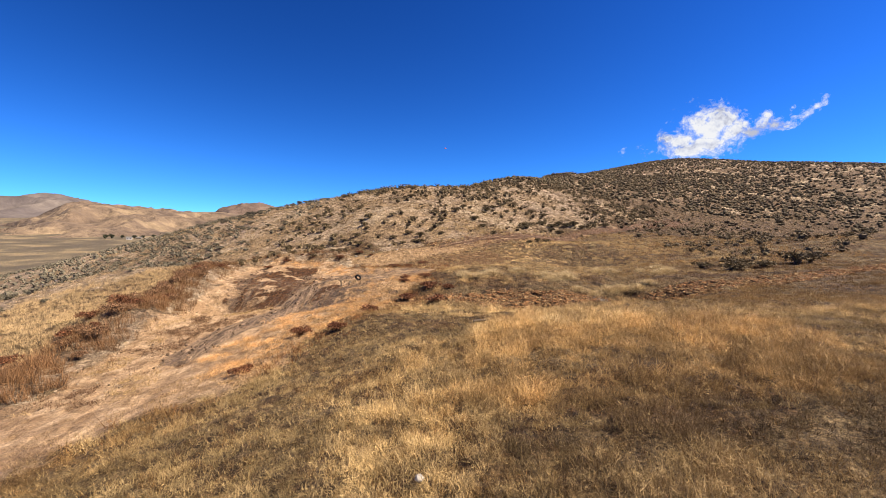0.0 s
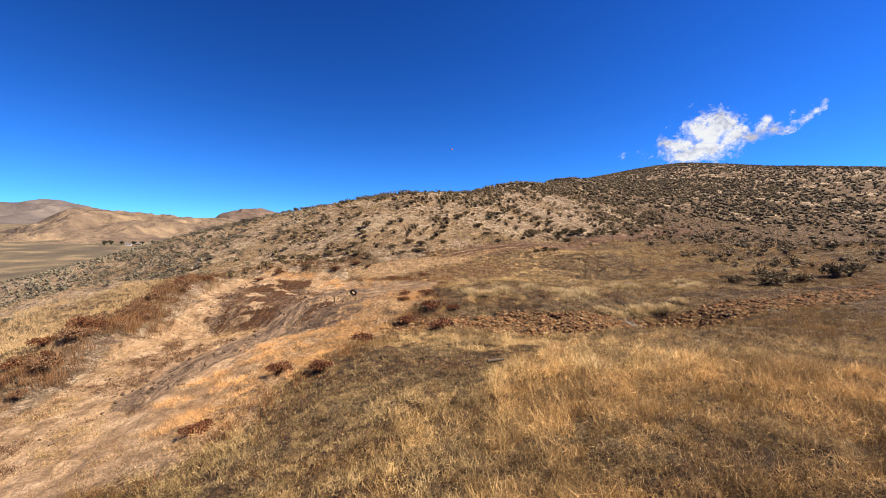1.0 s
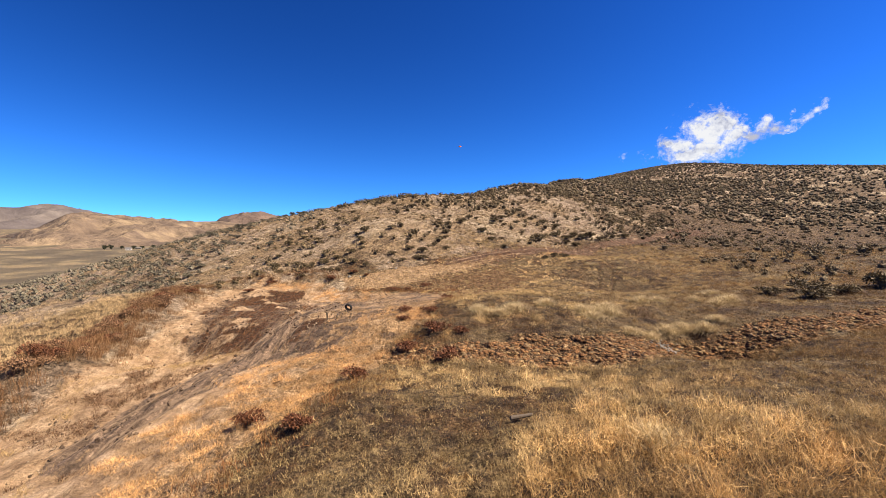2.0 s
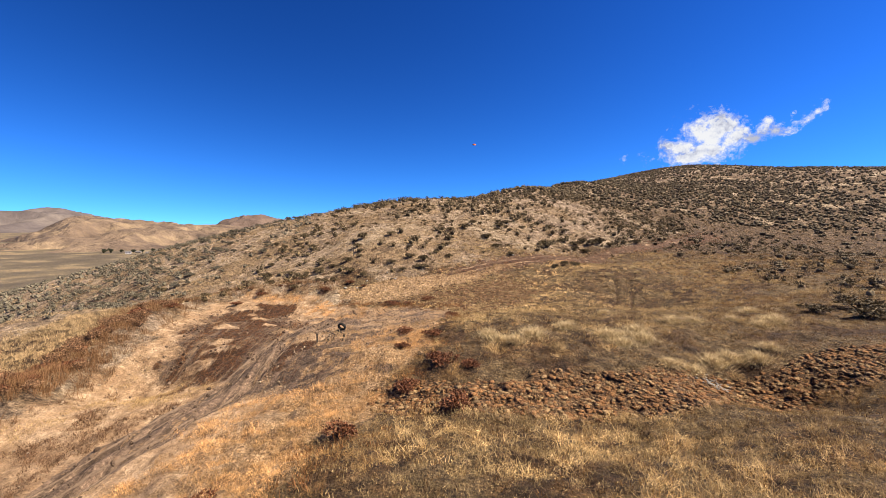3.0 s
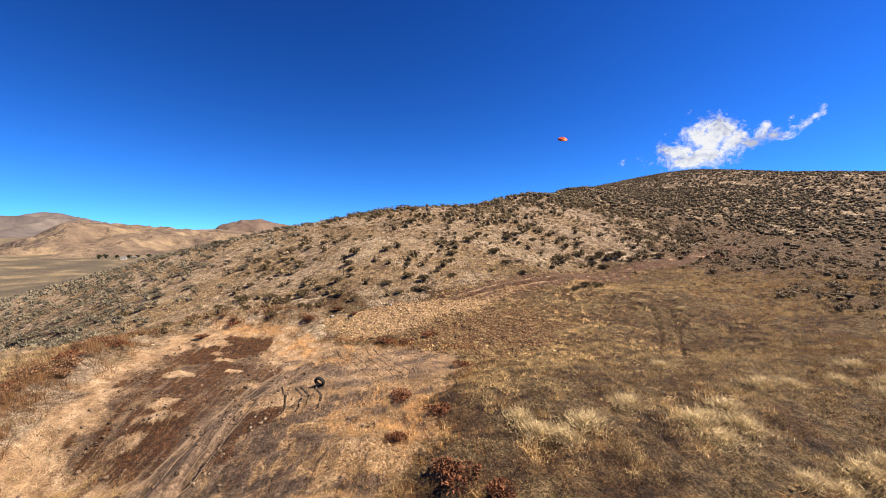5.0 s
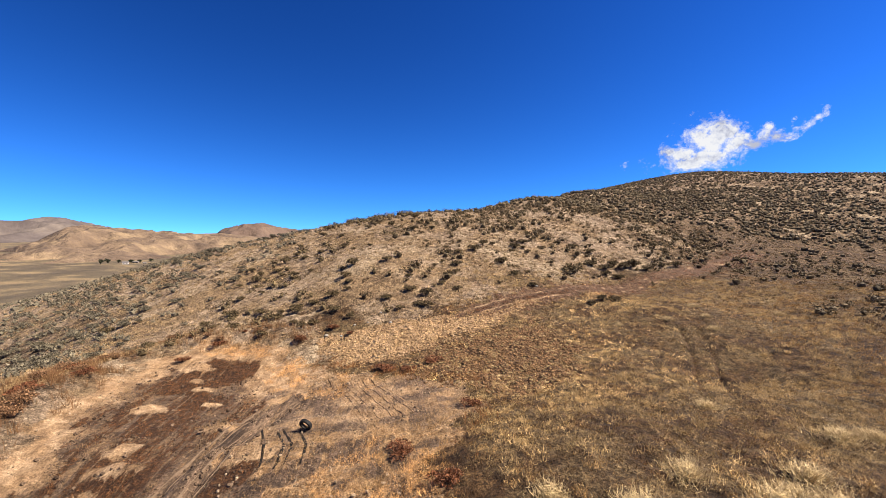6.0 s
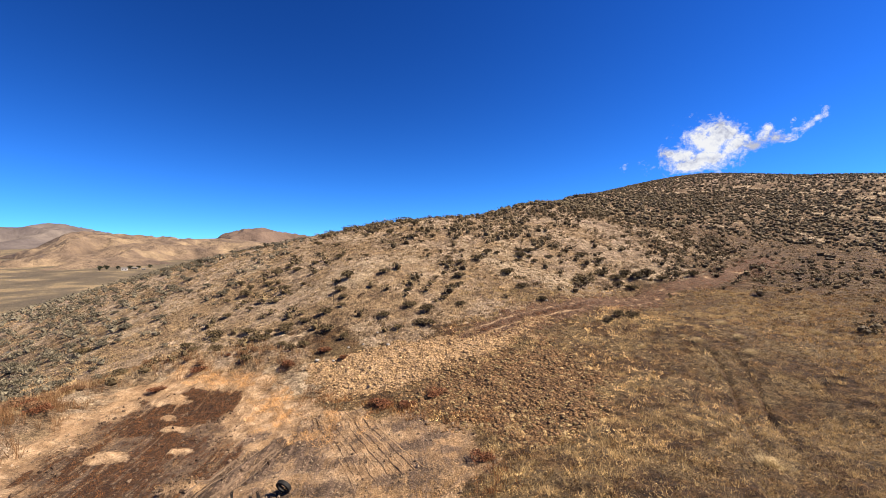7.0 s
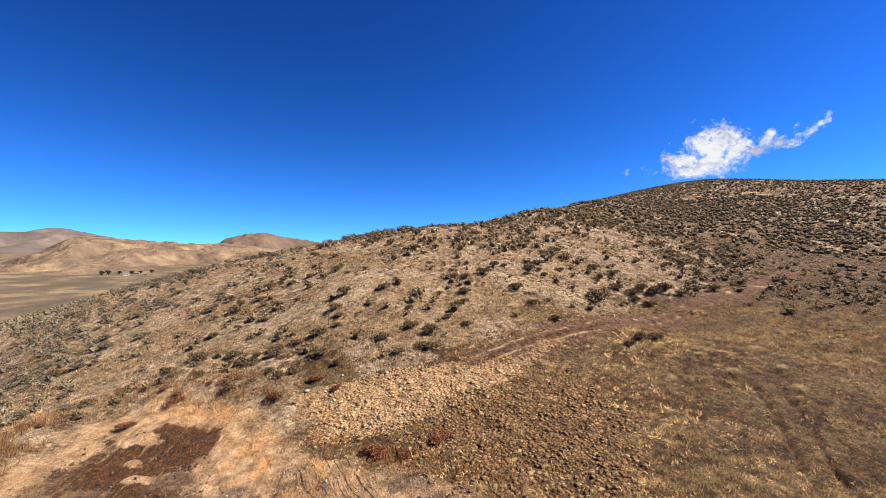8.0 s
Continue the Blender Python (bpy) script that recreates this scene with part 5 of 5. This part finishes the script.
for line in ([(-11.6, 44.5), (-10.3, 41.9), (-9.8, 40.2)], [(-10.4, 43.7), (-9.3, 41.8), (-9.1, 40.0)], [(-10.2, 43.9), (-9.0, 42.0), (-8.7, 40.1)], [(-9.2, 43.6), (-8.3, 41.9), (-8.0, 40.2)]):
    skid(line, 0.075, "skid_mark", "dark curved tyre mark churned in the soil", SKID, 0.015)
for k in range(11):
    a, j = k / 10, 0.25 * math.sin(5.3 * k)
    skid([(-10.8 + 3.6 * a, 52.2 - 0.5 * a + j), (-9.5 + 3.2 * a, 49.8 + j), (-7.9 + 2.9 * a, 47.5 + 0.3 * a), (-5.8 + 3.0 * a + 0.5 * j, 43.2 + 0.9 * a)], 0.045, "wheel_mark", "faint curved wheel mark in tan sand", SCUFF if k % 2 else TAN_RIDGE, 0.012, 0.42)
for k, off in enumerate((-1.05, -0.78, -0.5, 0.45, 0.72, 1.0)):
    skid([(x + off + 0.12 * math.sin(1.3 * y + k), y) for x, y in TRACK], 0.075, "wheel_mark", "long muddy wheel mark along the lane", (MUD_RIDGE, SKID_MUD, MUD_RIDGE)[k % 3], 0.05 if k % 3 != 1 else 0.01, 0.5)
for line in RUTS:
    skid(line, 0.1, "wheel_rut", "narrow dark wheel rut through the grass", SCUFF, 0.01, 0.42)


def rock(name, label, r, seed, material, group=""):
    bm = bmesh.new()
    bmesh.ops.create_icosphere(bm, subdivisions=2, radius=r)
    for v in bm.verts:
        n = noise.noise(v.co * (1.6 / r) + Vector((seed * 3.1, seed, 0)))
        v.co *= 1 + 0.35 * n
        v.co.z *= 0.62
    ob = part(name, bm, material)
    return tagged(ob, label, "stone", group)


def put(ob, x, y, lift, turn=0, tilt=0):
    ob.matrix_world = pose(x, y, float(surface(x, y)) + lift, tilt, 0, turn)
    return ob


def loose_bits(name, label, category, rings, per_m2, small, large, colours, seed):
    """Pebbles or lumps of earth strewn over patches of ground."""
    local = np.random.default_rng(seed)
    v, f, t, at = [], [], [], 0
    for ring in rings:
        xs, ys = [p[0] for p in ring], [p[1] for p in ring]
        n = int((max(xs) - min(xs)) * (max(ys) - min(ys)) * per_m2)
        x, y = local.uniform(min(xs), max(xs), n), local.uniform(min(ys), max(ys), n)
        keep = (inside(x, y, ring) > 0) & (local.uniform(0, 1, n) < 0.15 + step(0.4, 0.65, fbm(x * 0.7, y * 0.7, seed, 3)))
        x, y = x[keep], y[keep]
        n = len(x)
        r = small + (large - small) * local.uniform(0, 1, n) ** 3
        p = CORE_V[None] * (1 + 0.22 * local.normal(0, 1, (n, len(CORE_V), 1))) * (r[:, None] * local.uniform(0.6, 1.3, (n, 3)))[:, None, :]
        p = p + np.stack([x, y, surface(x, y) + 0.2 * r], -1)[:, None, :]
        k = local.uniform(0, 1, (n, 1))
        v.append(p.reshape(-1, 3)), f.append((CORE_F[None] + len(CORE_V) * np.arange(n)[:, None, None]).reshape(-1, 3) + at)
        t.append(np.repeat(np.array(colours[0]) * (1 - k) + np.array(colours[1]) * k, len(CORE_V), 0))
        at += n * len(CORE_V)
    me = mesh_arrays(name, np.concatenate(v), np.concatenate(f), CLOD, False, tint=np.concatenate(t))
    return tagged(new(name, me), label, category, kind="stuff")


LANE = [(-18.6, 17), (-21.2, 28), (-23.4, 37.5), (-25.2, 46), (-26.6, 55), (-24.4, 55), (-22.4, 43), (-20.4, 37), (-17, 30), (-14, 17)]
TRACKSIDE = [(x - 1.5, y) for x, y in TRACK] + [(x + 1.5, y) for x, y in TRACK[::-1]]
loose_bits("mud_lumps", "grey-brown lumps of dried mud along a wheel track", "mud", [TRACKSIDE, CRUST], 9, 0.025, 0.12, ((0.08, 0.05, 0.032), (0.3, 0.21, 0.14)), 401)
loose_bits("gravel", "loose tan and grey gravel on bare soil", "gravel", [SOIL, LANE], 9, 0.018, 0.085, ((0.16, 0.105, 0.065), (0.62, 0.48, 0.33)), 402)

rubble = [rock("rubble_stone", "broken grey stone in a small heap on brown clods", 0.075, k, STONE, "heap of rubble stones") for k in range(5)]
for k in range(90):
    a, q = rng.uniform(0, 2 * math.pi), abs(rng.normal(0, 0.5))
    x, y = 12.2 + 1.4 * q * math.cos(a), 31.1 + 0.8 * q * math.sin(a)
    s = rng.uniform(0.35, 1.0)
    ob = rubble[k] if k < 5 else new("rubble_stone", rubble[k % 5].data)
    if k >= 5:
        tagged(ob, "broken grey stone in a small heap on brown clods", "stone", "heap of rubble stones")
    ob.matrix_world = pose(x, y, float(surface(x, y)) + 0.025 * s, rng.uniform(-25, 25), rng.uniform(-25, 25), rng.uniform(0, 360)) @ Matrix.Diagonal((s, s, s, 1))

for k, (x, y, r) in enumerate(((-0.35, 7.1, 0.15), (8.65, 70.6, 0.3), (-10.4, 61.9, 0.2), (-9.2, 62.2, 0.16), (-12.6, 60.2, 0.3), (-11.2, 60.0, 0.22), (-6.9, 61.5, 0.26), (-8.2, 63.8, 0.2))):
    put(rock("pale_stone", "pale weathered stone lying in dry grass", r * 0.6, 20 + k, PALE, "pale stones"), x, y, r * (0.3 if k else 1.1), 40 * k)


def build_stake(x, y):
    bm = bmesh.new()
    bmesh.ops.create_cone(bm, cap_ends=True, segments=8, radius1=0.045, radius2=0.035, depth=1.5, matrix=Matrix.Translation((0, 0, 0.6)))
    for v in bm.verts:
        v.co.x += 0.03 * math.sin(3 * v.co.z)
    put(tagged(part("wooden_stake", bm, WOOD), "thin dark wooden stake upright on the slope", "stake"), x, y, 0, 0, 3)


build_stake(-13.7, 69.6)


def build_log(x, y):
    bm = bmesh.new()
    bmesh.ops.create_cone(bm, cap_ends=True, segments=10, radius1=0.07, radius2=0.05, depth=0.7, matrix=Matrix.Rotation(math.pi / 2, 4, "Y"))
    for v in bm.verts:
        v.co.z += 0.03 * math.sin(5 * v.co.x)
    put(tagged(part("dead_branch", bm, WOOD), "short dark dead branch lying in the grass", "branch"), x, y, 0.12, 12)


build_log(1.8, 19.7)


def build_target():
    """A clay target in flight: a domed orange disc with a stepped black rim."""
    root = tagged(new("clay_target"), "orange domed clay target in flight against the sky", "clay target")
    bm = bmesh.new()
    ring_profile(bm, [(0.0, 0.026), (0.03, 0.025), (0.038, 0.019), (0.044, 0.018), (0.049, 0.011), (0.045, 0.009), (0.04, 0.014), (0.0, 0.02)], 28)
    part("dome", bm, ORANGE, root, "bright orange dome", True)
    bm = bmesh.new()
    ring_profile(bm, [(0.044, 0.009), (0.05, 0.0105), (0.055, 0.006), (0.055, 0.0), (0.048, -0.002), (0.045, 0.002)], 28)
    part("rim", bm, ORANGE, root, "", True)
    root.matrix_world = pose(-0.04, 23.5, 15.68, 28, 0, 0) @ pose(0, 0, 0, 0, -90, 0)


build_target()


# ---------------------------------------------------------------- the farm in the valley
def build_house(name, label, x, y, w, d, h, turn, siding):
    root = tagged(new(name), label, "building")
    bm = bmesh.new()
    bmesh.ops.create_cube(bm, size=1, matrix=Matrix.Translation((0, 0, h / 2 - 0.5)) @ Matrix.Diagonal((w, d, h + 1, 1)))
    part("wall", bm, siding, root)
    bm = bmesh.new()
    e = 0.5
    pts = [(-w / 2 - e, -d / 2 - e, h - 0.1), (-w / 2 - e, d / 2 + e, h - 0.1), (-w / 2 - e, 0, h + d * 0.32), (w / 2 + e, -d / 2 - e, h - 0.1), (w / 2 + e, d / 2 + e, h - 0.1), (w / 2 + e, 0, h + d * 0.32)]
    vs = [bm.verts.new(p) for p in pts]
    for f in ((0, 2, 1), (3, 4, 5), (0, 3, 5, 2), (1, 2, 5, 4), (0, 1, 4, 3)):
        bm.faces.new([vs[k] for k in f])
    part("roof", bm, ROOF, root)
    for k in (-1, 1):
        bm = bmesh.new()
        bmesh.ops.create_cube(bm, size=1, matrix=Matrix.Translation((k * w * 0.25, -d / 2 - 0.02, h * 0.55)) @ Matrix.Diagonal((1.2, 0.1, 1.3, 1)))
        part("window", bm, PITCH, root, "dark window")
    root.matrix_world = pose(x, y, float(lie(x, y)), 0, 0, turn)


def bearing(az, r):
    return -2 + r * math.sin(radians(az)), 29 + r * math.cos(radians(az))


FARM = 900
build_house("farmhouse", "small white farmhouse with a grey roof in the valley", *bearing(-37.9, FARM), 8, 6, 3.2, 30, WALL)
build_house("farm_shed", "long weathered board shed in the valley", *bearing(-37.0, FARM + 20), 9, 5, 2.2, 20, SHED)
build_house("farm_shed", "small weathered board shed beside the farmhouse", *bearing(-36.2, FARM - 10), 5, 4, 2.2, 40, SHED)


def build_tree(az, r, h, seed):
    local = np.random.default_rng(seed)
    x, y = bearing(az, r)
    root = tagged(new("tree"), "dark round leafy tree by the farm", "tree", "trees by the farm")
    bm = bmesh.new()
    bmesh.ops.create_cone(bm, cap_ends=True, segments=8, radius1=0.4, radius2=0.15, depth=h * 0.6, matrix=Matrix.Translation((0, 0, h * 0.3 - 0.4)))
    for k in range(5):
        a = k * 1.3
        m = Matrix.Translation((0, 0, h * 0.4)) @ Matrix.Rotation(a, 4, "Z") @ Matrix.Rotation(0.8, 4, "Y") @ Matrix.Translation((0, 0, h * 0.15))
        bmesh.ops.create_cone(bm, cap_ends=True, segments=5, radius1=0.14, radius2=0.05, depth=h * 0.3, matrix=m)
    part("trunk", bm, BARK, root)
    v, f, t = shrub_arrays(h * 0.5, h * 0.8, 500, 1.1, ((0.03, 0.035, 0.018), (0.07, 0.075, 0.04)), local)
    crown = new("crown", mesh_arrays("crown", v + np.array((0, 0, h * 0.12)), f, LEAF, False, tint=t))
    crown.parent = root
    root.matrix_world = pose(x, y, float(lie(x, y)), 0, 0, 0)


for k, (az, h) in enumerate(((-40.0, 11), (-39.4, 10), (-38.5, 7), (-37.4, 8), (-36.6, 7), (-35.6, 8))):
    build_tree(az, FARM + 12 * (k % 3) + 14, h, 300 + k)
